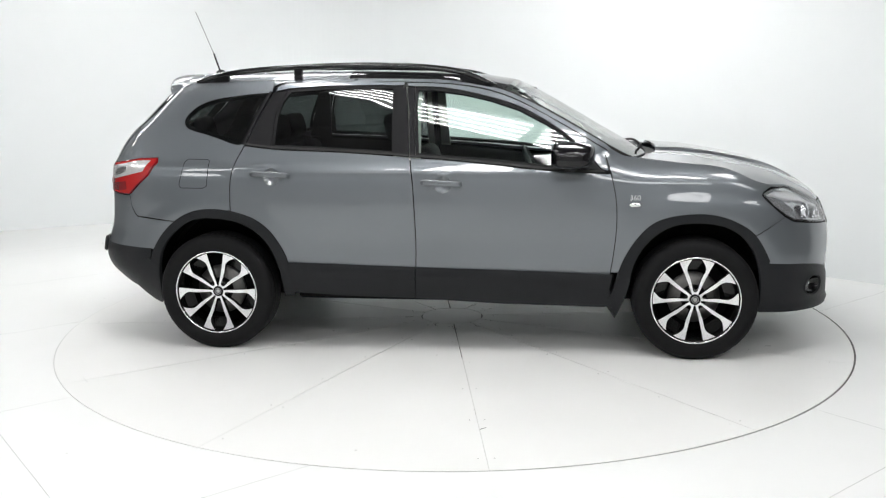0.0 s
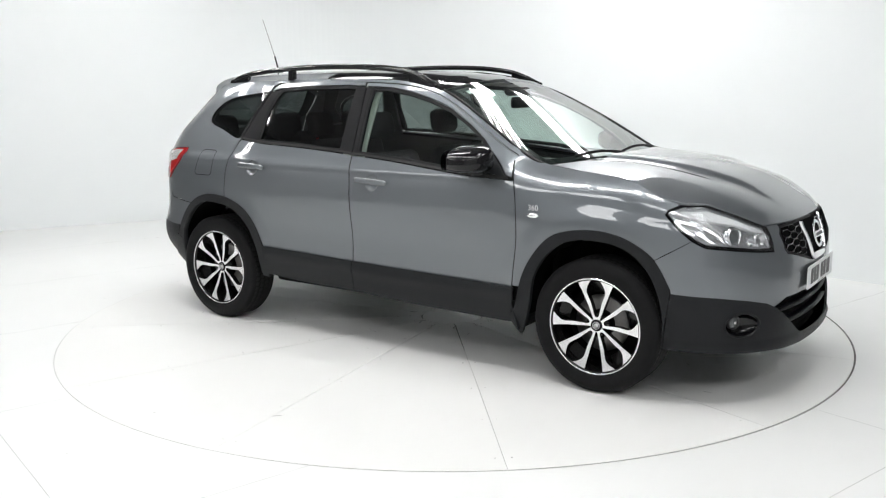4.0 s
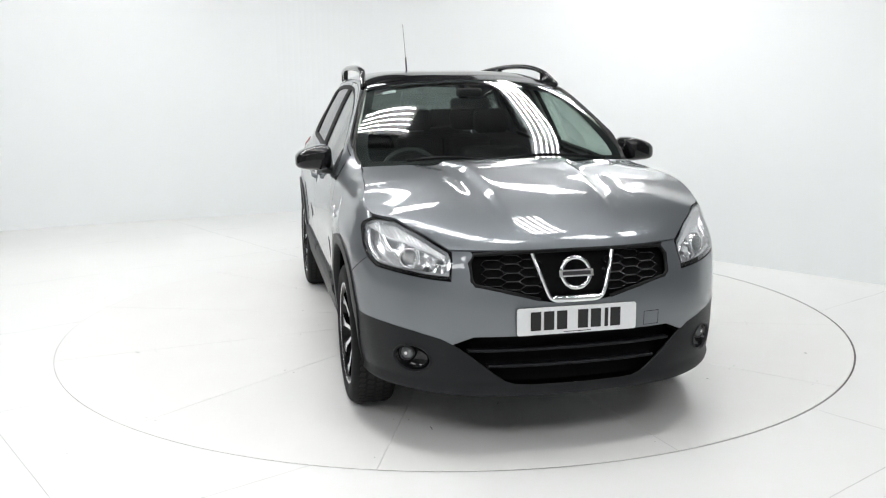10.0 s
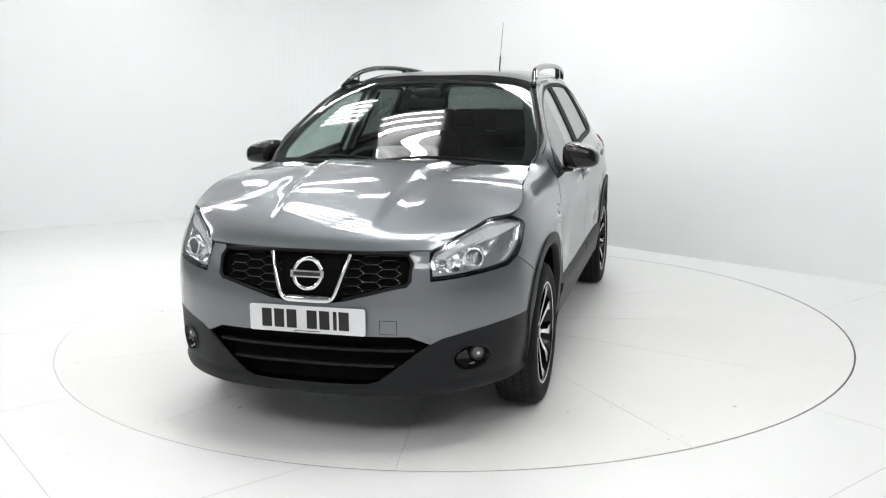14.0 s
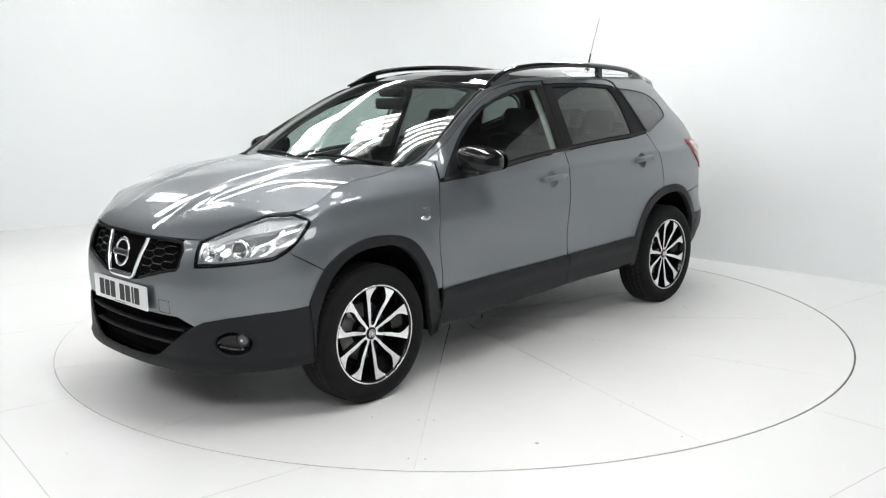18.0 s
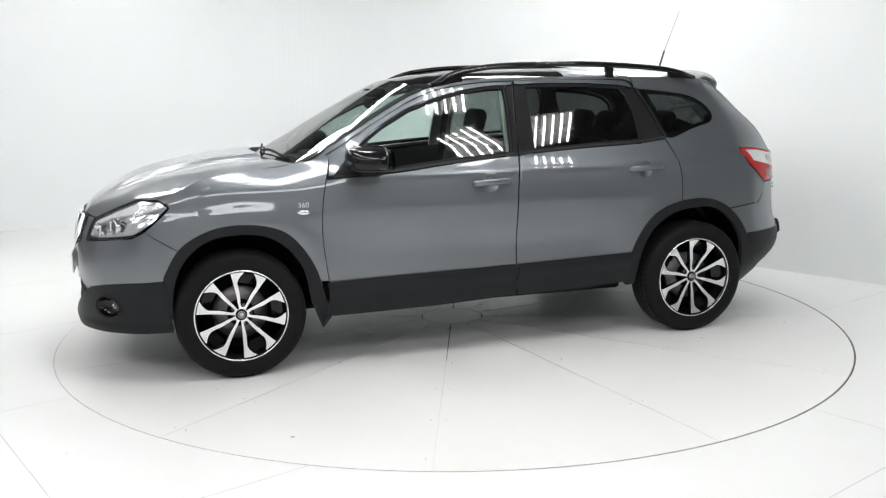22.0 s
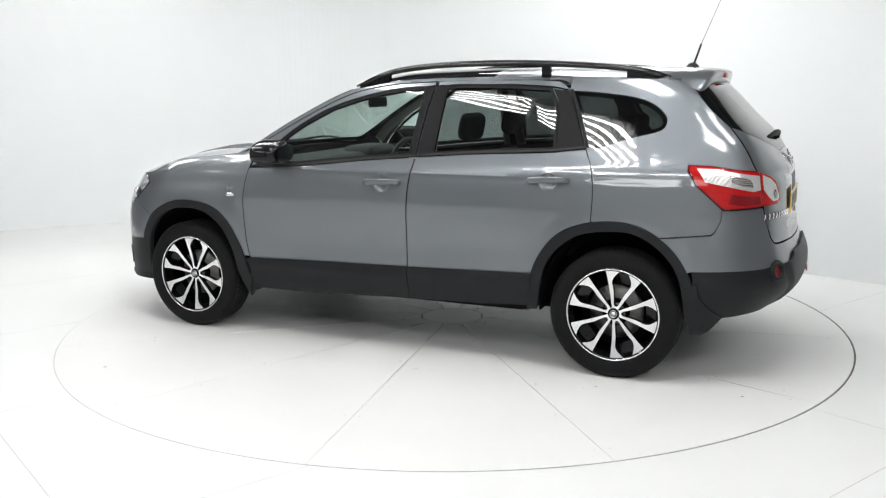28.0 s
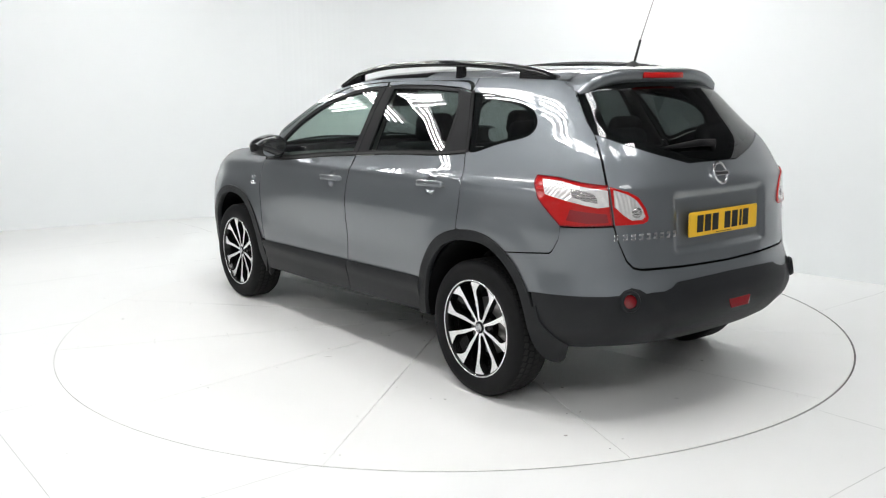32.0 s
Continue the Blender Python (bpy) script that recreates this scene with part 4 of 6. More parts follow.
def windscreen(car):
    side = curve([(1.03, .735, 1.108), (.93, .75, 1.158), (.753, .72, 1.262), (.585, .675, 1.355), (.42, .63, 1.438), (.31, .60, 1.482)], 40)
    mid = curve([(1.17, 0, 1.105), (1.0, 0, 1.195), (.8, 0, 1.310), (.62, 0, 1.412), (.45, 0, 1.502), (.37, 0, 1.538)], 40)
    g = []
    for e, m in zip(side, mid):
        g.append([(m[0] + (e[0] - m[0]) * abs(q) ** 2.4, e[1] * .985 * q, m[2] + (e[2] - m[2]) * abs(q) ** 2.4) for q in np.linspace(1, -1, 49)])
    g = np.array(g)
    ws = grid_part("windscreen", g, GLASS_SCREEN, car, "clear greenish curved windscreen")
    # black printed border and seal round the glass
    n = g.shape[1]
    border = g - np.array([.0, 0, .004])
    for rows, cols in ((slice(0, 4), slice(0, n)), (slice(37, 40), slice(0, n)), (slice(0, 40), slice(0, 3)), (slice(0, 40), slice(n - 3, n))):
        grid_part("glass_border", border[rows, cols], PILLAR, ws, "black printed glass border")
    grid_part("screen_sticker", border[33:36, 41:45] - np.array((0, 0, .001)), PLATE_WHITE, ws, "small pale sticker inside the glass")
    for s in (0, n - 1):
        part("screen_seal", tube_bm([tuple(p) for p in g[:, s] + np.array([0, .008 * (1 if s == 0 else -1), .0])], .008, 8), SEAL, car, "black rubber screen seal")
    # cowl between glass and bonnet
    cowl = []
    for q in np.linspace(1, -1, 33):
        b = np.array([1.17 + (1.03 - 1.17) * abs(q) ** 2.4, .72 * q, 1.092])
        f = np.array([1.232 + (1.08 - 1.232) * abs(q) ** 2.3, .70 * q, 1.098 - .012 * abs(q) ** 2])
        cowl.append([f, (b + f) / 2 - np.array((0, 0, .012)), b])
    grid_part("cowl_panel", np.array(cowl).transpose(1, 0, 2), PLASTIC, car, "black plastic cowl panel")
    for y0, y1, x0 in ((.60, -.02, 1.10), (.02, -.50, 1.19)):
        arm = []
        for t in np.linspace(0, 1, 12):
            y = y0 + (y1 - y0) * t
            q = abs(y) / .73
            arm.append((1.175 - .14 * q ** 2.4 - .012 - .028 * math.sin(t * 2.6), y, 1.105 + .012 + .03 * math.sin(t * 2.6)))
        wiper = part("wiper", tube_bm(arm, [.010] * 3 + [.008] * 9, 6, squash=.7), PILLAR, car, "black wiper arm and blade")


def roof_z(x, y):
    zc = float(np.interp(x, [-1.7, -1.5, -1.0, -.5, 0.0, .2, .37], [1.590, 1.597, 1.604, 1.602, 1.588, 1.568, 1.538]))
    ze = between(ROOFLINE, max(x, -1.58))
    w = max(.2, float(on_side(min(x, .30), ze)[1]))
    k = 2.4 + 2.4 * float(smooth01(-x, -.36, .2))
    return zc + (ze - zc) * min(1.0, abs(y) / w) ** k, w


def roof(car):
    def panel(x0, x1, n, k=1.0):
        g = []
        for x in np.linspace(x0, x1, n):
            _, w = roof_z(x, 0)
            row = []
            for q in np.linspace(1, -1, 41):
                xx = x + (min(x, .31) - x) * abs(q) ** 2.4
                row.append((xx, w * k * q, roof_z(xx if x > .2 else x, w * q)[0] if x <= .2 else roof_z(x, 0)[0] + (between(ROOFLINE, xx) - roof_z(x, 0)[0]) * abs(q) ** 2.4))
            g.append(row)
        return np.array(g)
    grid_part("roof_panel", panel(-.60, -1.62, 30), PAINT, car, "grey metallic roof skin", thick=0)
    grid_part("roof_glass", panel(.365, -.595, 30), GLOSS_BLACK, car, "black glass panoramic roof", thick=0)
    head = panel(.30, -1.55, 20, .96) - np.array((0, 0, .045))
    grid_part("headliner", head[:, ::-1], TRIM_BEIGE, car, "light cloth headliner")
    for s in (1, -1):
        # painted rail panel over the doors, from the screen's foot to the tail
        lo = [(x - .016, z - .018) for x, z in line(ROOFLINE, 60)]
        hi = line(ROOFLINE, 60)
        keep_lo = [q for q in lo if -.98 < q[0]]
        pts = [q for q in hi if q[0] > -1.04] + [(-1.047, 1.5470), (-1.047, 1.505), (-1.02, 1.522), (-.985, 1.531)] + [(x, max(z, 1.0)) for x, z in keep_lo[::-1]]
        sheet("roof_side", SIDE, side_points(pts), PAINT, car, s, step=.02, gap=.001, depth=.012, label="grey metallic pillar and roof edge")
        # roof rail
        path = line([(.275, 1.513), (.21, 1.535), (.10, 1.578), (-.05, 1.606), (-.237, 1.622), (-.564, 1.630), (-.891, 1.624), (-1.2, 1.606), (-1.38, 1.585), (-1.50, 1.560), (-1.56, 1.546)], 50)
        rail = new("roof_rail")
        rail.parent = car
        rail["label"] = "gloss black arched roof rail"
        bm = bmesh.new()
        rings = []
        for i, (x, z) in enumerate(path):
            y = float(on_side(min(x, .3), 1.535 if x < .05 else between(ROOFLINE, x))[1]) - .012
            e = min(1.0, .35 + 8.0 * min(i, 49 - i) / 49)
            w, h = .019 * e, .017 * e
            rings.append([bm.verts.new((x, s * (y + w * math.cos(a) - .35 * h * math.sin(a)), z - .006 + h * math.sin(a))) for a in [2 * math.pi * t / 12 for t in range(12)]])
        for a, b in zip(rings, rings[1:]):
            for t in range(12):
                bm.faces.new((a[t], b[t], b[(t + 1) % 12], a[(t + 1) % 12]))
        bm.faces.new(rings[0])
        bm.faces.new(rings[-1])
        bmesh.ops.recalc_face_normals(bm, faces=bm.faces[:])
        part("rail_bar", bm, GLOSS_BLACK, rail)
        for xa, xb in ((.25, .06), (-.877, -.925), (-1.34, -1.555)):
            vs = []
            for x in np.linspace(xa, xb, 6):
                zt = float(np.interp(-x, [-q[0] for q in path], [q[1] for q in path]))
                y = float(on_side(min(x, .3), 1.535 if x < .05 else between(ROOFLINE, x))[1]) - .012
                zb = min(between(ROOFLINE, x), zt) - .004
                vs.append([(x, s * (y + .017), zb), (x, s * (y + .012), zt), (x, s * (y - .016), zt), (x, s * (y - .014), zb + .006)])
            bm = bmesh.new()
            rr = [[bm.verts.new(p) for p in r] for r in vs]
            for a, b in zip(rr, rr[1:]):
                for t in range(4):
                    bm.faces.new((a[t], b[t], b[(t + 1) % 4], a[(t + 1) % 4]))
            bm.faces.new(rr[0])
            bm.faces.new(rr[-1])
            bmesh.ops.recalc_face_normals(bm, faces=bm.faces[:])
            part("rail_foot", bm, GLOSS_BLACK, rail, smooth=False)
    # aerial
    aerial = new("aerial")
    aerial.parent = car
    aerial["label"] = "black roof aerial with a thin bare whip"
    bm = lathe_bm([(.028, 0), (.027, .008), (.020, .018), (.012, .026), (.0, .03)], 20)
    bmesh.ops.transform(bm, matrix=Matrix.Translation((-1.59, 0, roof_z(-1.59, 0)[0] - .004)) @ Matrix.Rotation(radians(90), 4, "X") @ Matrix.Diagonal((1.4, 1, 1, 1)), verts=bm.verts[:])
    bmesh.ops.recalc_face_normals(bm, faces=bm.faces[:])
    part("aerial_base", bm, SEAL, aerial)
    part("aerial_sleeve", tube_bm([(-1.595, 0, 1.605), (-1.633, 0, 1.720)], .006, 8), SEAL, aerial)
    part("aerial_whip", tube_bm([(-1.633, 0, 1.720), (-1.742, 0, 1.985)], .0021, 6), STEEL, aerial, "thin steel whip")


def rear_end(car):
    # tailgate with its glass
    gate = new("tailgate")
    gate.parent = car
    gate["label"] = "grey metallic tailgate with dark heated window"
    glass_low = [(0, 1.152), (.12, 1.152), (.18, 1.151), (.245, 1.168), (.361, 1.199), (.502, 1.245), (.583, 1.289)]
    lower = [on_rear(y, z) for y, z in [(0, .700), (.30, .706), (.54, .712), (.575, .722), (.60, .753), (.628, .828), (.648, .915), (.654, 1.073), (.630, 1.171), (.584, 1.284)]]
    lower += [on_rear(y, z - .003) for y, z in glass_low[::-1]]

    def recess(p, n):
        y, z = abs(p[1]), p[2]
        d = float(smooth01(.345 - y, 0, .016) * smooth01(z, .765, .78) * (1 - smooth01(z, 1.01, 1.026)))
        return p - n * .022 * d
    sheet("tailgate_skin", TAIL_CHART, lower, PAINT, gate, gap=0, both=True, step=.016, shape=recess)
    gl = [on_rear(y, z) for y, z in glass_low] + [on_rear(.552, 1.387), on_rear(.498, 1.494), on_rear(.485, 1.509), on_rear(.2, 1.512), on_rear(0, 1.513)]
    sheet("rear_glass", TAIL_CHART, gl, GLASS_DARK, gate, gap=0, both=True, step=.04, lift=.001, depth=0, label="dark curved rear window")
    sheet("glass_border", TAIL_CHART, [on_rear(y, z) for y, z in glass_low] + [on_rear(.552, 1.387), on_rear(.498, 1.494), on_rear(.485, 1.509), on_rear(.2, 1.512), on_rear(0, 1.513), on_rear(0, 1.49), on_rear(.2, 1.489), on_rear(.445, 1.483), on_rear(.49, 1.39), on_rear(.52, 1.30), on_rear(.42, 1.255), on_rear(.30, 1.215), on_rear(.2, 1.20), on_rear(0, 1.20)],
          PILLAR, gate, gap=0, both=True, step=.03, lift=-.003, depth=0, label="black printed glass border")
    # spoiler over the glass
    g = []
    sec = [(0, 0), (.05, -.001), (.10, -.004), (.145, -.010), (.168, -.017), (.178, -.027), (.176, -.042), (.168, -.062), (.156, -.078), (.13, -.080), (.09, -.070)]
    for dx, dz in sec:
        row = []
        for q in np.linspace(-1, 1, 61):
            y = .512 * q
            bow = .060 * abs(q) ** 2.8
            end = float(smooth01(abs(q), .93, 1.0))
            z = roof_z(-1.615, y)[0] + dz - .010 * abs(q) ** 4 - (.035 + .25 * dz) * end * float(smooth01(dx, .0, .12))
            row.append((-1.612 - dx + bow * (dx / .18) + .02 * end * dx / .18, y, z))
        g.append(row)
    sp = grid_part("spoiler", np.array(g), PAINT, gate, "grey roof spoiler lip", thick=.01)
    part("high_brake_lamp", box_bm((.012, .30, .028), (-1.787, 0, 1.547), .005), LAMP_RED, gate, "red high-level brake lamp")
    # rear wiper
    part("rear_wiper", tube_bm([(-2.062, -.045, 1.205), (-2.070, -.04, 1.232), (-2.062, .06, 1.236), (-2.048, .20, 1.226), (-2.020, .36, 1.212)], [.017, .019, .017, .012, .006], 8, squash=.8), PILLAR, gate, "black rear wiper")
    # tail lamps: outer on the body, inner on the gate
    for s in (1, -1):
        out = [on_side(-1.716, 1.108), on_side(-1.83, 1.104), on_side(-1.94, 1.086), on_rear(.656, 1.076), on_rear(.656, .99), on_rear(.652, .905), on_side(-1.97, .899), on_side(-1.893, .899), on_side(-1.765, 1.011), on_side(-1.716, 1.080)]
        lamp = sheet("tail_lamp", TAIL_CHART, out, LAMP_RED, car, s, lift=.006, depth=.02, step=.02, label="red and clear wrap-round tail lamp")
        clear = [on_side(-1.752, 1.094), on_side(-1.85, 1.090), on_side(-1.95, 1.070), on_rear(.660, 1.058), on_rear(.660, .985), on_side(-2.02, .978), on_side(-1.93, 1.000), on_side(-1.80, 1.028)]
        sheet("clear_lens", TAIL_CHART, clear, LAMP_WHITE, lamp, s, lift=.009, depth=.004, step=.02, label="clear reversing and indicator lens")
        edge_in = [TAIL_CHART.lift(q)[0] for q in shrink([TAIL_CHART.flat(q) for q in out], .0075)]
        sheet("lamp_edge", TAIL_CHART, out, LAMP_DEEP, lamp, s, holes=[edge_in], gap=.001, lift=.0078, depth=.004, step=.02, label="dark red moulded edge")
        deep = [on_side(-1.925, .972), on_side(-1.99, .962), on_rear(.672, .955), on_rear(.668, .918), on_side(-1.99, .914), on_side(-1.915, .925)]
        sheet("deep_reflector", TAIL_CHART, deep, LAMP_DEEP, lamp, s, gap=0, lift=.0075, depth=.003, step=.02, label="darker red prismatic field")
        pocket = [on_side(-1.915, 1.058), on_side(-1.955, 1.054), on_side(-2.0, 1.040), on_rear(.70, 1.020), on_rear(.70, 1.002), on_side(-1.975, 1.008), on_side(-1.925, 1.026)]
        sheet("lamp_pocket", TAIL_CHART, pocket, LAMP_SMOKE, lamp, s, gap=0, lift=.0105, depth=.003, step=.02, label="grey ribbed pocket behind the clear lens")
        inn = [on_rear(y, z) for y, z in [(.652, 1.074), (.58, 1.050), (.536, 1.024), (.505, .977), (.491, .935), (.497, .916), (.525, .905), (.646, .903)]]
        lamp2 = sheet("tail_lamp", TAIL_CHART, inn, LAMP_RED, gate, s, lift=.006, depth=.02, step=.02, label="inner red and clear tail lamp")
        clear = [on_rear(y, z) for y, z in [(.642, 1.058), (.585, 1.036), (.550, 1.010), (.524, .972), (.513, .940), (.53, .926), (.575, .925), (.605, .945), (.642, .985)]]
        lens = sheet("clear_lens", TAIL_CHART, clear, LAMP_WHITE, lamp2, s, gap=0, lift=.008, depth=.004, step=.02, label="clear lens")
        for y, z, rr in ((.552, .958, .024),):
            p, n = cast((-4, y, z), (1, 0, 0))
            way = Vector((n[0], n[1] * s, n[2]))
            bm = lathe_bm([(0, .002), (rr * .5, .0045), (rr * .85, .003), (rr, .0)], 20)
            bmesh.ops.transform(bm, matrix=Matrix.Translation(Vector((p[0], p[1] * s, p[2])) + way * .008) @ way.to_track_quat("Y", "Z").to_matrix().to_4x4(), verts=bm.verts[:])
            bmesh.ops.recalc_face_normals(bm, faces=bm.faces[:])
            part("lamp_bowl", bm, LAMP_SMOKE, lamp2, "grey bulb bowl")
    # bumper
    up = [on_rear(y, z) for y, z in [(0, .691), (.30, .696), (.53, .701), (.575, .711), (.604, .746), (.633, .828), (.652, .898)]]
    up += [on_side(-1.96, .893), on_side(-1.893, .893), on_side(-1.888, .84), on_side(-1.862, .785), on_side(-1.845, .770), on_side(-1.603, .748)]
    arch = [q for q in line(ARCH_R, 60) if -1.765 < q[0] < -1.605 and q[1] > .58]
    low = [on_side(-1.762, .590), on_rear(.70, .600), on_rear(.655, .604), on_rear(.635, .622), on_rear(.60, .634), on_rear(.565, .624), on_rear(.54, .606), on_rear(.45, .606), on_rear(.40, .618), on_rear(.36, .638), on_rear(.2, .643), on_rear(0, .646)]
    bumper = sheet("rear_bumper", TAIL_CHART, up + side_points(arch) + low, PAINT, car, gap=0, both=True, step=.024, label="grey metallic upper rear bumper")
    clad = low[::-1] + side_points([(-1.776, .490), (-1.795, .38), (-1.80, .345)]) + [on_side(-1.85, .345), on_side(-1.95, .345), on_rear(.66, .350), on_rear(.55, .350), on_rear(.45, .345), on_rear(.3, .340), on_rear(0, .338)]
    sheet("bumper_cladding", TAIL_CHART, clad, PLASTIC, bumper, gap=0, both=True, step=.025, lift=.002, label="black plastic lower rear bumper",
          shape=lambda p, n: p + n * ((.013 * float(smooth01(.47 - abs(p[1]) + (p[2] - .5) * .55, 0, .016) * smooth01(p[2], .335, .40)) - .006 * math.exp(-((.462 - abs(p[1]) + (p[2] - .5) * .55) / .007) ** 2))))
    for s in (1, -1):
        p, n = cast((-4, .62, .578), (1, 0, 0))
        rot = Vector((n[0], n[1] * s, n[2])).to_track_quat("Y", "Z").to_matrix().to_4x4()
        for nm, prof, mat, lab in (("reflector_bezel", [(.030, .002), (.033, .016), (.040, .017), (.046, .010), (.050, 0)], PLASTIC, "round black bezel"), ("reflector", [(0, .006), (.02, .0055), (.031, .002)], LAMP_DEEP, "round red reflector")):
            bm = lathe_bm(prof, 28)
            bmesh.ops.transform(bm, matrix=Matrix.Translation((p[0], p[1] * s, p[2])) @ rot, verts=bm.verts[:])
            bmesh.ops.recalc_face_normals(bm, faces=bm.faces[:])
            part(nm, bm, mat, bumper, lab)
    p, n = cast((-4, .001, .505), (1, 0, 0))
    outl = [(-.085, .021), (.085, .021), (.066, -.024), (-.066, -.024)]
    solid("fog_lamp", outl, lambda u, v, d: (p[0] - .012 - d + v * .12, u - .03, p[2] + v), .008, LAMP_DEEP, bumper, "red centre fog lamp", bevel=.003)
    plate(gate, PLATE_YELLOW, lambda u, v, d: (-2.172 - d + .0 * v, -u, .880 + v), "yellow rear number plate with dark bars")
    p, n = cast((-4, .001, 1.098), (1, 0, 0))
    badge(gate, lambda u, v, d: (p[0] - .002 - d + v * .35, -u, p[2] + v), .046)
    # unreadable chrome model lettering, as plain bars
    for k in range(9):
        y = .655 - .036 * k
        p, n = cast((-4, y - .012, .852), (1, 0, 0))
        w = .024 if k < 8 else .02
        solid("model_lettering", [(-w / 2, -.014), (w / 2, -.014), (w / 2, -.005), (-w / 4, -.005), (-w / 4, .005), (w / 2, .005), (w / 2, .014), (-w / 2, .014)],
              lambda u, v, d: (p[0] - .003 - d, p[1] + u, p[2] + v), .004, CHROME, gate, "chrome model lettering drawn as plain bars")


def plate(parent, mat, to3d, label):
    w, h, r = .262, .0565, .010
    outl = []
    for cx, cy, a0 in ((w - r, h - r, 0), (-w + r, h - r, 90), (-w + r, -h + r, 180), (w - r, -h + r, 270)):
        outl += [(cx + r * math.cos(radians(a0 + t)), cy + r * math.sin(radians(a0 + t))) for t in (0, 30, 60, 90)]
    ob = solid("number_plate", outl, to3d, .006, mat, parent, label, bevel=.0015)
    for k, x in enumerate((-.182, -.125, -.068, .024, .081, .128, .168)):
        bw = .0225 if k != 5 else .008
        solid("plate_bar", [(x - bw, -.038), (x + bw, -.038), (x + bw, .040), (x - bw, .040)], lambda u, v, d: to3d(u, v, d + .006), .0012, INK, ob, "plain dark bar")
    solid("maker_bar", [(-.06, -.0505), (.06, -.0505), (.06, -.0475), (-.06, -.0475)], lambda u, v, d: to3d(u, v, d + .006), .0008, INK, ob, "thin dark line of small print")
    return ob


def badge(parent, to3d, r):
    """A plain chrome ring with a bar across."""
    bm = bmesh.new()
    n, m = 40, 8
    rings = []
    for i in range(n):
        a = 2 * math.pi * i / n
        rings.append([bm.verts.new(to3d((r + .15 * r * math.cos(t)) * math.cos(a), (r + .15 * r * math.cos(t)) * math.sin(a), .006 + .10 * r * math.sin(t))) for t in [2 * math.pi * k / m for k in range(m)]])
    for i in range(n):
        a, b = rings[i], rings[(i + 1) % n]
        for k in range(m):
            bm.faces.new((a[k], b[k], b[(k + 1) % m], a[(k + 1) % m]))
    bmesh.ops.recalc_face_normals(bm, faces=bm.faces[:])
    ob = part("badge_ring", bm, CHROME, parent, "plain chrome ring badge")
    solid("badge_bar", [(-r * 1.22, -.24 * r), (r * 1.22, -.24 * r), (r * 1.22, .24 * r), (-r * 1.22, .24 * r)], lambda u, v, d: to3d(u, v, d + .006), .010, CHROME, ob, "chrome bar", bevel=.002)
    solid("badge_strip", [(-r * .98, -.13 * r), (r * .98, -.13 * r), (r * .98, .13 * r), (-r * .98, .13 * r)], lambda u, v, d: to3d(u, v, d + .0162), .0008, LAMP_DARK, ob, "dark strip")


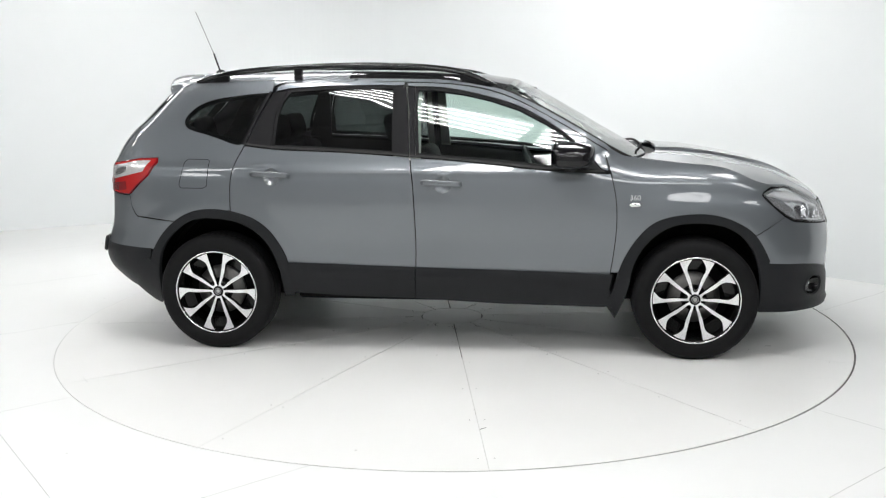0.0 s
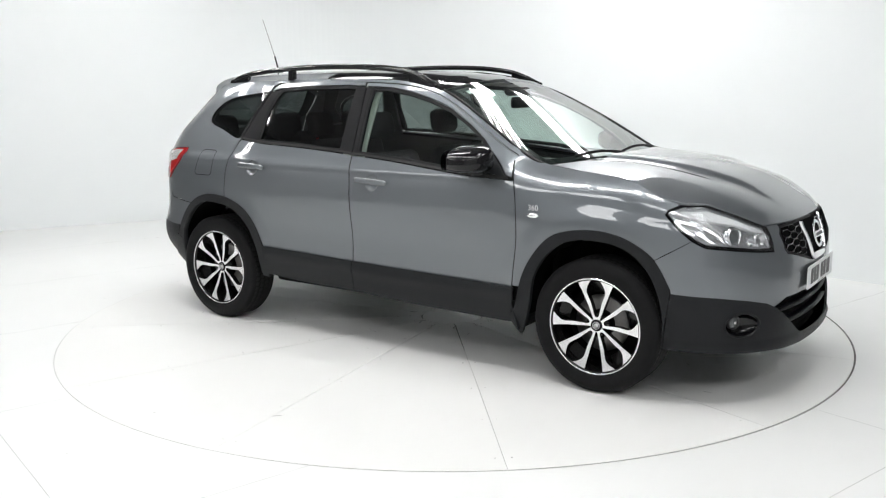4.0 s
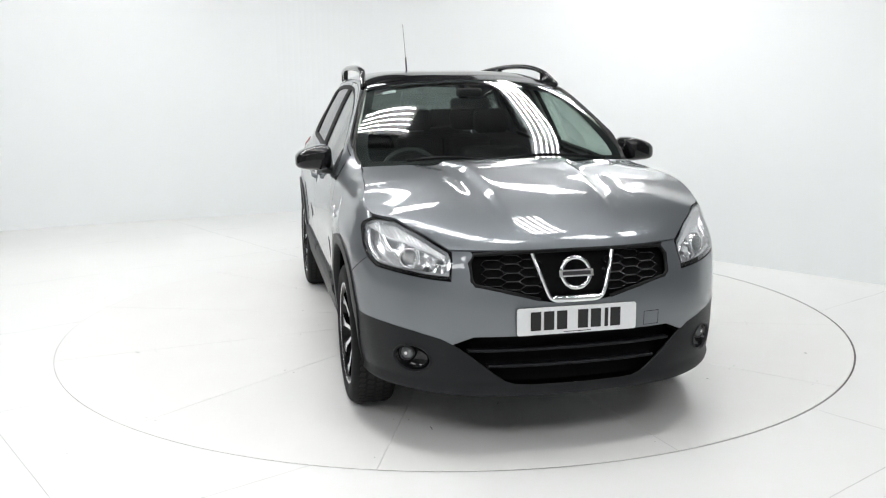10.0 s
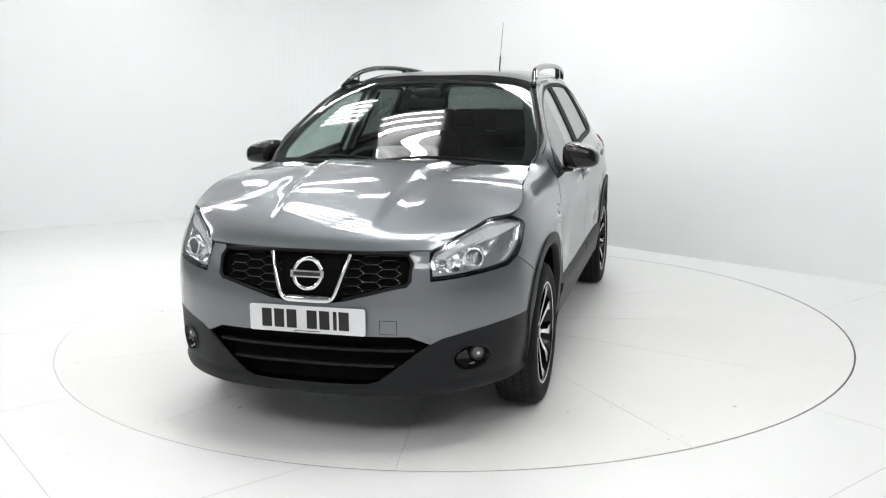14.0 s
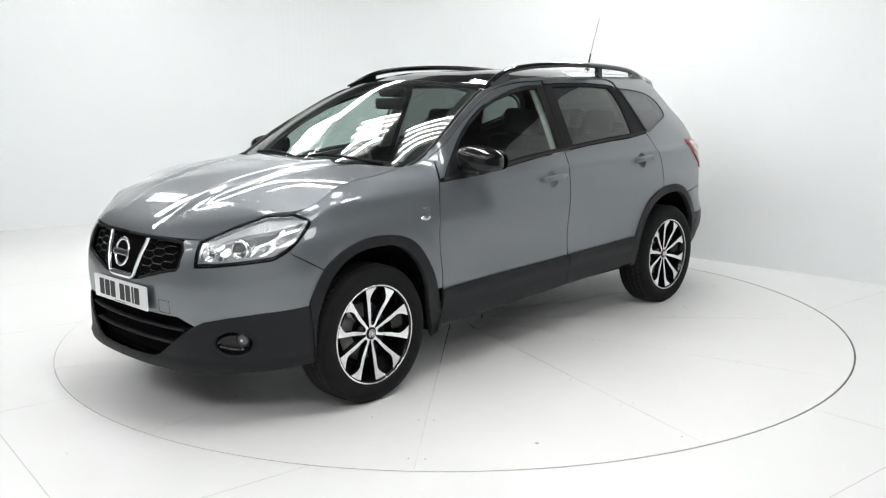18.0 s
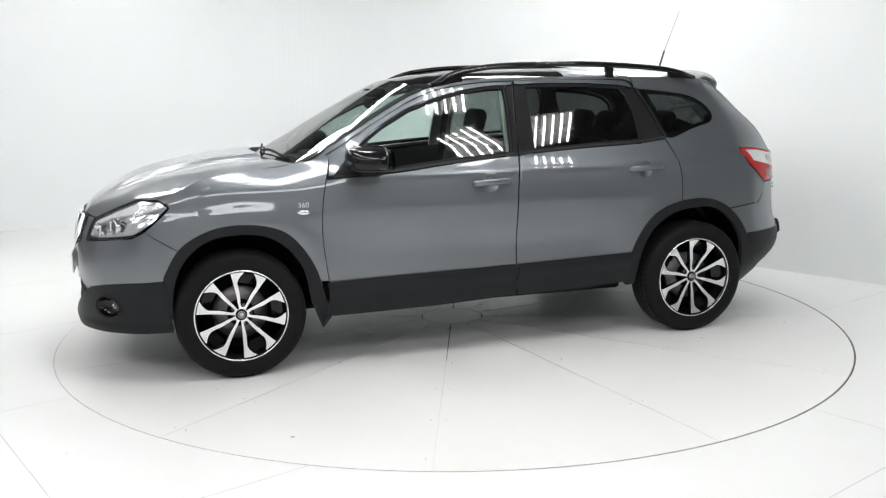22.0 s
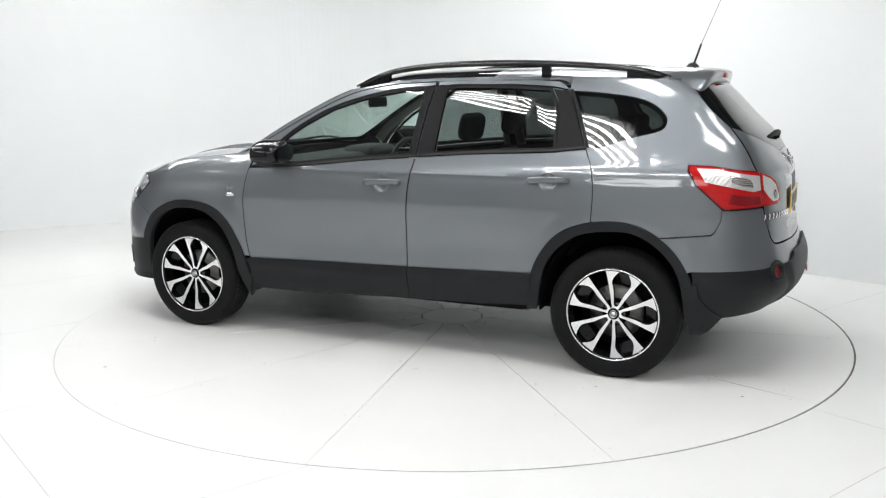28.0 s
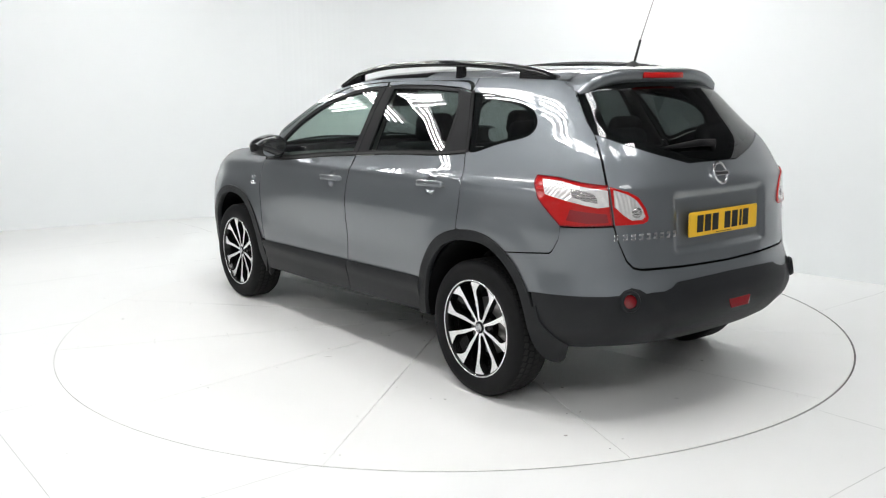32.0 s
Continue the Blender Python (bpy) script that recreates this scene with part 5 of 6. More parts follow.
def front_end(car):
    cladtop = [on_side(1.784, .548), on_front(.76, .532), on_front(.66, .514), on_front(.56, .490), on_front(.515, .468)]
    hl_low = [on_front(.515, .728), on_front(.60, .734), on_front(.68, .744), on_side(1.92, .762), on_side(1.868, .790)]
    grille_edge = [(0, .640), (.10, .640), (.155, .650), (.28, .682), (.42, .713), (.434, .730), (.437, .800), (.415, .832)]
    up = [on_front(y, z - .004) for y, z in grille_edge[:5]] + [on_front(y + .004, z) for y, z in grille_edge[5:]]
    up += [on_front(.43, .845), on_front(.50, .845), np.array(on_front(.503, .80))] + hl_low + [on_side(1.862, .7945), on_side(1.705, .6992)]
    arch = [q for q in line(ARCH_F, 60) if 1.706 < q[0] < 1.783]
    pts = up + side_points(arch) + cladtop + [on_front(.43, .503), on_front(.30, .503), on_front(0, .503)]
    bumper = sheet("front_bumper", NOSE_CHART, pts, PAINT, car, gap=0, both=True, step=.022, label="grey metallic front bumper")
    intake = [(0, .297), (.20, .299), (.265, .303), (.305, .316), (.345, .343), (.40, .385), (.455, .428), (.49, .452), (.513, .468)]
    fogc = on_front(.672, .396)
    clad = [on_front(y, z) for y, z in intake] + cladtop[::-1] + side_points([(1.765, .46), (1.745, .30), (1.742, .276)]) + [on_side(1.87, .272), on_front(.62, .264), on_front(.45, .260), on_front(.25, .257), on_front(0, .256)]
    fu, fv = NOSE_CHART.flat(fogc)
    hole = [NOSE_CHART.lift((fu + .080 * math.cos(a), fv + .058 * math.sin(a)))[0] for a in np.linspace(0, 2 * math.pi, 29)[:-1]]
    sheet("bumper_cladding", NOSE_CHART, clad, PLASTIC, bumper, holes=[hole], gap=0, both=True, step=.022, lift=.001, label="black plastic lower bumper and chin",
          shape=lambda p, n: p + n * .012 * float(smooth01(.302 - p[2], 0, .02)))
    # lower intake: near-black sheet standing in for the shade inside, with three slats
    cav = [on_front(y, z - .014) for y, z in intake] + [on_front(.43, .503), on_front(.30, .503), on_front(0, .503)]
    sheet("intake_cavity", NOSE_CHART, cav, DARK, bumper, gap=0, both=True, lift=-.07, depth=-.07, step=.05, label="near-black sheet for the shade inside the lower intake")
    for z, w in ((.438, .45), (.372, .37)):
        arc = [np.array(on_front(abs(y), z)) * np.array((1, 1 if y >= 0 else -1, 1)) for y in np.linspace(-w, w, 25)]
        bm = bmesh.new()
        rr = []
        for q in arc:
            rr.append([bm.verts.new((q[0] + dx, q[1], q[2] + dz)) for dx, dz in ((-.012, .007), (-.016, -.004), (-.06, -.010), (-.06, .002))])
        for a, b in zip(rr, rr[1:]):
            for t in range(4):
                bm.faces.new((a[t], b[t], b[(t + 1) % 4], a[(t + 1) % 4]))
        bmesh.ops.recalc_face_normals(bm, faces=bm.faces[:])
        part("intake_slat", bm, PLASTIC, bumper, "black intake slat")
    # fog lamps: an oval raised rim, a gloss black bowl, the round lamp set to its outer side
    for s in (1, -1):
        def bowl(k, sink):
            ring = []
            for a in np.linspace(0, 2 * math.pi, 37)[:-1]:
                q, m = NOSE_CHART.lift((fu + .080 * k * math.cos(a), fv + .058 * k * math.sin(a)))
                q = q - m * sink
                ring.append((q[0], q[1] * s, q[2]))
            return ring

        def hoop(name, rows, mat, parent, label):
            bm = bmesh.new()
            vs = [[bm.verts.new(q) for q in bowl(k, sink)] for k, sink in rows]
            for a, b in zip(vs, vs[1:]):
                for i in range(36):
                    bm.faces.new((a[i], a[(i + 1) % 36], b[(i + 1) % 36], b[i]))
            if rows[-1][0] < .3:
                bm.faces.new(vs[-1])
            bmesh.ops.recalc_face_normals(bm, faces=bm.faces[:])
            return part(name, bm, mat, parent, label)
        bez = hoop("fog_bezel", [(1.03, .004), (1.02, -.004), (.98, -.0075), (.93, -.006), (.90, .004)], PLASTIC, bumper, "oval black fog lamp surround")
        hoop("fog_bowl", [(.92, .000), (.84, .018), (.62, .032), (.2, .038)], GLOSS_BLACK, bez, "black recess of the fog lamp")
        p, n = NOSE_CHART.lift((fu + .030, fv + .012))
        way = Vector((n[0], n[1] * s, n[2])) + Vector((.5, 0, 0))
        way.normalize()
        rot = way.to_track_quat("Y", "Z").to_matrix().to_4x4()
        base = Vector((p[0], p[1] * s, p[2])) - Vector((n[0], n[1] * s, n[2])) * .016
        for nm, prof, mat, lab in (("fog_lens", [(0, .006), (.012, .005), (.025, -.001), (.030, -.010), (.030, -.026)], LENS, "clear round fog lamp"),
                                   ("fog_ring", [(.030, -.018), (.0305, .000), (.033, .000), (.034, -.018)], LAMP_DARK, "dark ring of the fog lamp"),
                                   ("fog_bulb", [(0, .0070), (.004, .0068), (.007, .0058)], SILVER, "bright bulb cap")):
            bm = lathe_bm(prof, 24)
            bmesh.ops.transform(bm, matrix=Matrix.Translation(base) @ rot, verts=bm.verts[:])
            bmesh.ops.recalc_face_normals(bm, faces=bm.faces[:])
            part(nm, bm, mat, bez, lab)
    # upper grille: near-black back for its shade, hexagon mesh, chrome V, ring badge
    back = [on_front(y, z) for y, z in grille_edge] + [on_front(.30, .838), on_front(0, .842)]
    gr = new("grille")
    gr.parent = car
    gr["label"] = "black honeycomb grille with a chrome V"
    sheet("grille_back", NOSE_CHART, back, DARK, gr, gap=0, both=True, lift=-.04, depth=-.04, step=.05, label="dark grille backing")
    flat = [(q[1], q[2]) for q in back]
    for s in (1, -1):
        rim = [(q[0] - .004, q[1] * s, q[2]) for q in back[2:]]
        part("grille_rim", tube_bm(rim, .008, 8), PILLAR, gr, "gloss black grille rim")
        bm = bmesh.new()
        hw, hh = .052, .034
        for r in range(7):
            for c in range(4):
                y, z = .185 + c * hw * 1.5, .655 + r * hh + (hh / 2 if c % 2 else 0)
                ring = [(y + hw * .98 * kx, z + hh * .5 * .98 * kz) for kx, kz in ((.5, -1), (1, 0), (.5, 1), (-.5, 1), (-1, 0), (-.5, -1))]
                if not all(inside((max(a, .001), b), [(q[1], q[2]) for q in back]) for a, b in ring):
                    continue
                path = []
                for a, b in ring:
                    q = on_front(max(a, .001), b)
                    path.append((q[0] - .020, q[1] * s, q[2]))
                bm = merge(bm, tube_bm(path, .0045, 6, closed=True))
        part("grille_mesh", bm, GLOSS_BLACK, gr, "gloss black honeycomb mesh")
    arm = curve([(.178, .836), (.150, .750), (.120, .668), (.104, .652), (.06, .648), (0, .648)], 26)
    path = [(y, z) for y, z in arm] + [(-y, z) for y, z in arm[-2::-1]]
    rows = []
    for i, (y, z) in enumerate(path):
        a, b2 = path[max(i - 1, 0)], path[min(i + 1, len(path) - 1)]
        d = np.array((b2[0] - a[0], b2[1] - a[1]))
        d /= np.linalg.norm(d)
        up = np.array((-d[1], d[0]))
        if up[1] < 0 or (abs(up[1]) < .6 and up[0] * y > 0):
            up = -up
        half = .0105 + .0065 * float(1 - smooth01(abs(y), .085, .115))
        row = []
        for t in np.linspace(-1, 1, 9):
            yy, zz = y + up[0] * half * t, z + up[1] * half * t
            q = on_front(abs(yy) + 1e-4, zz)
            row.append((q[0] + .013 * (1 - t * t) ** .5 - .002, yy, zz))
        rows.append(row)
    vg = np.array(rows)
    nn = np.cross(vg[12, 5] - vg[12, 3], vg[13, 4] - vg[11, 4])
    grid_part("chrome_v", vg if nn[0] > 0 else vg[:, ::-1], CHROME, gr, "chrome V-shaped grille bar")
    p = on_front(.001, .755)
    badge(gr, lambda u, v, d: (p[0] + .004 + d - v * .25, u, p[2] + v * .97), .062)
    sq = [on_front(.312, .572), on_front(.312, .512), on_front(.385, .512), on_front(.385, .572)]
    fl = [NOSE_CHART.flat(q) for q in sq]
    sheet("tow_cover_gap", NOSE_CHART, sq, DARK, bumper, 1, holes=[[NOSE_CHART.lift(q)[0] for q in shrink(fl, .0022)]], gap=0, lift=.001, depth=0, step=.02, label="thin joint round the towing cover")
    plate(bumper, PLATE_WHITE, lambda u, v, d: (2.256 + d, u, .566 + v), "white front number plate with dark bars")
    # headlamps
    hl = [(.512, .735), (.498, .81), (.508, .846), (.60, .902), (.70, .953)]
    for s in (1, -1):
        out = [on_front(y, z) for y, z in hl] + [on_side(1.795, .953), on_side(1.744, .929), on_side(1.735, .912), on_side(1.751, .895), on_side(1.80, .848)] + [on_side(1.868, .797), on_side(1.92, .768), on_front(.68, .749), on_front(.60, .739)]
        lamp = new("headlamp")
        lamp.parent = car
        lamp["label"] = "clear wrap-round headlamp with bright reflectors"
        flat = [NOSE_CHART.flat(q) for q in out]

        def inset(d, du, dv):
            return [NOSE_CHART.lift((u + du, v + dv))[0] for u, v in shrink(flat, d)]
        sheet("lamp_housing", NOSE_CHART, out, LAMP_SMOKE, lamp, s, lift=-.050, depth=-.046, step=.03, label="grey inner housing")
        sheet("lamp_rim", NOSE_CHART, out, GLOSS_BLACK, lamp, s, holes=[inset(.009, .003, .0045)], gap=0, lift=-.003, depth=.02, step=.03, label="black inner rim of the lamp")
        sheet("bright_bezel", NOSE_CHART, inset(.010, .003, .0045), LAMP_SILVER, lamp, s, holes=[inset(.021, .002, .002)], gap=0, lift=-.010, depth=.03, step=.02, label="bright bezel strip")
        sheet("reflector", NOSE_CHART, out, LAMP_SILVER, lamp, s, gap=.014, lift=-.034, depth=0, step=.014, label="bright lamp reflector",
              shape=lambda p, n: p + n * (.0028 * math.sin(p[1] * 66 + 1) * math.sin(p[2] * 80 + p[0] * 30)))
        tri = [on_front(.528, .838), on_front(.60, .882), on_front(.69, .930), on_side(1.80, .932), on_side(1.768, .918), on_front(.742, .888), on_front(.66, .872), on_front(.60, .850), on_front(.535, .815)]
        sheet("indicator_reflector", NOSE_CHART, tri, LAMP_RIB, lamp, s, gap=.001, lift=-.016, depth=.018, step=.02, label="ribbed bright indicator reflector")
        sheet("lamp_cover", NOSE_CHART, out, GLASS_LAMP, lamp, s, gap=.002, lift=.001, depth=.004, step=.022, label="clear plastic lamp cover")
        c = on_front(.672, .808)
        way = Vector((.90, .42 * s, .06)).normalized()
        rot = way.to_track_quat("Y", "Z").to_matrix().to_4x4()
        for nm, prof, mat, lab in (("lens_ring", [(.032, -.008), (.034, .004), (.039, .007), (.045, .003), (.049, -.018)], CHROME, "bright ring round the lens"), ("projector_lens", [(0, .010), (.012, .009), (.024, .004), (.033, -.008)], LENS, "grey glass projector lens")):
            bm = lathe_bm(prof, 32)
            bmesh.ops.transform(bm, matrix=Matrix.Translation(Vector((c[0], c[1] * s, c[2])) - way * .020) @ rot, verts=bm.verts[:])
            bmesh.ops.recalc_face_normals(bm, faces=bm.faces[:])
            part(nm, bm, mat, lamp, lab)
        for y, z, rr in ((.562, .785, .034), (.612, .765, .018)):
            c2 = on_front(y, z)
            bm = lathe_bm([(0, -.020), (rr * .45, -.015), (rr * .9, 0), (rr, .001), (rr + .001, -.012)], 20)
            bmesh.ops.transform(bm, matrix=Matrix.Translation(Vector((c2[0], c2[1] * s, c2[2])) - way * .017) @ rot, verts=bm.verts[:])
            bmesh.ops.recalc_face_normals(bm, faces=bm.faces[:])
            part("small_reflector", bm, LAMP_SILVER, lamp, "small bright reflector bowl")
            bm = lathe_bm([(0, .006), (.006, .004), (.008, -.012)], 12)
            bmesh.ops.transform(bm, matrix=Matrix.Translation(Vector((c2[0], c2[1] * s, c2[2])) - way * .024) @ rot, verts=bm.verts[:])
            bmesh.ops.recalc_face_normals(bm, faces=bm.faces[:])
            part("bulb_cap", bm, LENS, lamp, "small grey bulb cap")


def mirrors(car):
    for s in (1, -1):
        mir = new("door_mirror")
        mir.parent = car
        mir["label"] = "gloss black door mirror"
        bm = bmesh.new()
        bmesh.ops.create_uvsphere(bm, u_segments=28, v_segments=18, radius=1)
        for v in bm.verts:
            x, y, z = v.co
            px, py, pz = [math.copysign(abs(c) ** .54, c) for c in (x, y, z)]
            t = (py + 1) / 2
            high = .073 * (1 - .40 * t ** 1.7)
            v.co = (.672 + px * (.160 if px > 0 else .090) * (1 - .30 * t * t), s * (.850 + .198 * t), 1.060 + .012 * t + high * (1 + pz) + .004 * px * (1 - t))
        bmesh.ops.recalc_face_normals(bm, faces=bm.faces[:])
        part("mirror_cap", bm, GLOSS_BLACK, mir, "gloss black mirror shell")
        bm = bmesh.new()
        bmesh.ops.create_circle(bm, cap_ends=True, radius=1, segments=28)
        for v in bm.verts:
            px, py = [math.copysign(abs(c) ** .72, c) for c in (v.co.x, v.co.y)]
            v.co = (.5805, s * (.945 + px * .082), 1.128 + py * .052 - .010 * px)
        part("mirror_glass", bm, CHROME, mir, "mirror glass", smooth=False)
        part("mirror_foot", tube_bm([(.715, s * .79, 1.062), (.705, s * .84, 1.058), (.69, s * .90, 1.066)], [.022, .020, .022], 12, squash=1.5), PLASTIC, mir, "black plastic mirror foot")
        sail = [(.862, 1.048), (.80, 1.117), (.735, 1.175), (.69, 1.12), (.68, 1.062)]
        sheet("mirror_sail", SIDE, side_points(sail), PLASTIC, mir, s, gap=0, lift=.004, depth=.012, step=.03, label="black corner cover")


def wheel(car, x, y, s, spin):
    """A black alloy with ten machined spokes; its outer face looks along +y before mirroring."""
    w = new("wheel")
    w.parent = car
    w["label"] = "black alloy wheel with ten bright machined spokes"
    R, r = .3435, .247
    prof = [(r - .012, -.085), (r + .006, -.1), (r + .03, -.106), (R - .03, -.104), (R - .010, -.094), (R, -.075), (R + .001, 0.0), (R, .075), (R - .012, .094), (R - .03, .1035), (r + .045, .107), (r + .02, .104), (r + .004, .098), (r - .012, .085)]
    tyre = part("tyre", lathe_bm(prof, 96), RUBBER, w, "black road tyre")
    tread = bmesh.new()
    for k in range(64):
        a = 2 * math.pi * k / 64
        for j, (o, tw) in enumerate(((-.060, .026), (-.021, .030), (.021, .030), (.060, .026))):
            b = a + (.5 if j % 2 else 0) * 2 * math.pi / 64
            m = Matrix.Rotation(-b, 4, "Y") @ Matrix.Translation((R - .0013, o, 0)) @ Matrix.Rotation(radians(18 if j < 2 else -18), 4, "X") @ Matrix.Diagonal((.0055, tw, .0255, 1))
            bmesh.ops.create_cube(tread, size=1, matrix=m)
    part("tread", tread, TREAD, tyre, "moulded tread blocks", smooth=False)
    part("rim_barrel", lathe_bm([(r - .012, .088), (r, .094), (r - .002, .098), (r - .010, .096), (r - .014, .085), (r - .03, .04), (r - .04, -.06), (r - .012, -.088)], 96), ALLOY_BLACK, w, "black rim barrel")
    part("rim_lip", lathe_bm([(r + .001, .0945), (r + .001, .0985), (r - .006, .0985), (r - .007, .094)], 96), ALLOY, w, "thin bright rim edge")
    hub = part("wheel_hub", lathe_bm([(.0, .066), (.026, .066), (.029, .060), (.05, .050), (.070, .030), (.075, -.02)], 40), ALLOY_BLACK, w, "black wheel hub")
    part("centre_cap", lathe_bm([(.0, .0745), (.011, .074), (.0125, .066)], 24), SILVER, hub, "silver centre badge")
    part("cap_ring", lathe_bm([(.0165, .067), (.017, .0725), (.0195, .0725), (.020, .066)], 30), SILVER, hub, "silver cap ring")
    for k in range(5):
        a = 2 * math.pi * (k + .5) / 5
        bm = lathe_bm([(0, .050), (.008, .050), (.010, .046), (.010, .03)], 10)
        bmesh.ops.transform(bm, matrix=Matrix.Rotation(a, 4, "Y") @ Matrix.Translation((.050, 0, 0)), verts=bm.verts[:])
        part("wheel_nut", bm, STEEL, hub)

    def face_y(rr):
        return .062 + .026 * (rr / .24) ** 1.5

    def polar(base, pts):
        return [(rr * math.cos(base) - u * math.sin(base), rr * math.sin(base) + u * math.cos(base)) for rr, u in pts]
    holes = []
    for k in range(5):
        base = 2 * math.pi * k / 5 + spin
        up = [(.041, .0), (.0435, .0075), (.052, .0125), (.08, .0195), (.12, .0305), (.150, .0435), (.168, .0505), (.188, .0495), (.210, .0405), (.2315, .0265), (.2345, .015)]
        holes.append(polar(base, up + [(rr, -u) for rr, u in up[:0:-1]]))
        up = [(.034, .004), (.064, .0115), (.10, .0215), (.145, .0325), (.19, .0425), (.2325, .0505), (.2375, .030), (.2400, .0)]
        holes.append(polar(base + math.pi / 5, up + [(rr, -u) for rr, u in up[-2::-1]]))
    ring = [(.2455 * math.cos(t), .2455 * math.sin(t)) for t in np.linspace(0, 2 * math.pi, 81)[:-1]]
    pts, tris = fill(ring, holes, .02)
    lift = [(px, face_y(math.hypot(px, pz)), pz) for px, pz in pts]
    tris = [t if np.cross(np.subtract(lift[t[1]], lift[t[0]]), np.subtract(lift[t[2]], lift[t[0]]))[1] > 0 else t[::-1] for t in tris]
    mesh_part("spoke_face", lift, tris, ALLOY, w, "bright machined face of ten spokes")
    for k, h in enumerate(holes):
        hh = resample(h, .02)
        n = len(hh)
        vs = [(px, face_y(math.hypot(px, pz)) - .0008, pz) for px, pz in hh] + [(px * .985, face_y(math.hypot(px, pz)) - .034, pz * .985) for px, pz in hh]
        mesh_part("spoke_flank", vs, [(i, (i + 1) % n, n + (i + 1) % n, n + i) for i in range(n)], ALLOY_BLACK, w, "gloss black spoke flank", smooth=False)
    part("hub_disc", lathe_bm([(0, .0680), (.024, .0676), (.0305, .0655), (.032, .058)], 40), PILLAR, w, "black hub disc")
    for k in range(5):
        base = 2 * math.pi * k / 5 + spin
        bm = bmesh.new()
        rows = []
        for rr in np.linspace(.165, .236, 4):
            rows.append([bm.verts.new((*[q for q in ((rr * math.cos(base) - u * math.sin(base)), face_y(rr) - .030 - .3 * (.236 - rr))], rr * math.sin(base) + u * math.cos(base))) for u in np.linspace(-.042, .042, 7)])
        for p, q in zip(rows, rows[1:]):
            for t in range(6):
                bm.faces.new((p[t], p[t + 1], q[t + 1], q[t]))
        part("spoke_web", bm, ALLOY_BLACK, w, "gloss black sunken web")
    part("brake_disc", lathe_bm([(.05, .0), (.145, .0), (.147, -.005), (.145, -.02), (.05, -.02)], 48), STEEL, w, "steel brake disc")
    part("inner_shield", lathe_bm([(.0, -.04), (.20, -.04), (.21, -.06)], 40), DARK, w, "dark inside of the wheel")
    w.matrix_basis = Matrix.Translation((x, y * s, .343)) @ (Matrix.Identity(4) if s > 0 else Matrix.Rotation(math.pi, 4, "Z"))
    return w


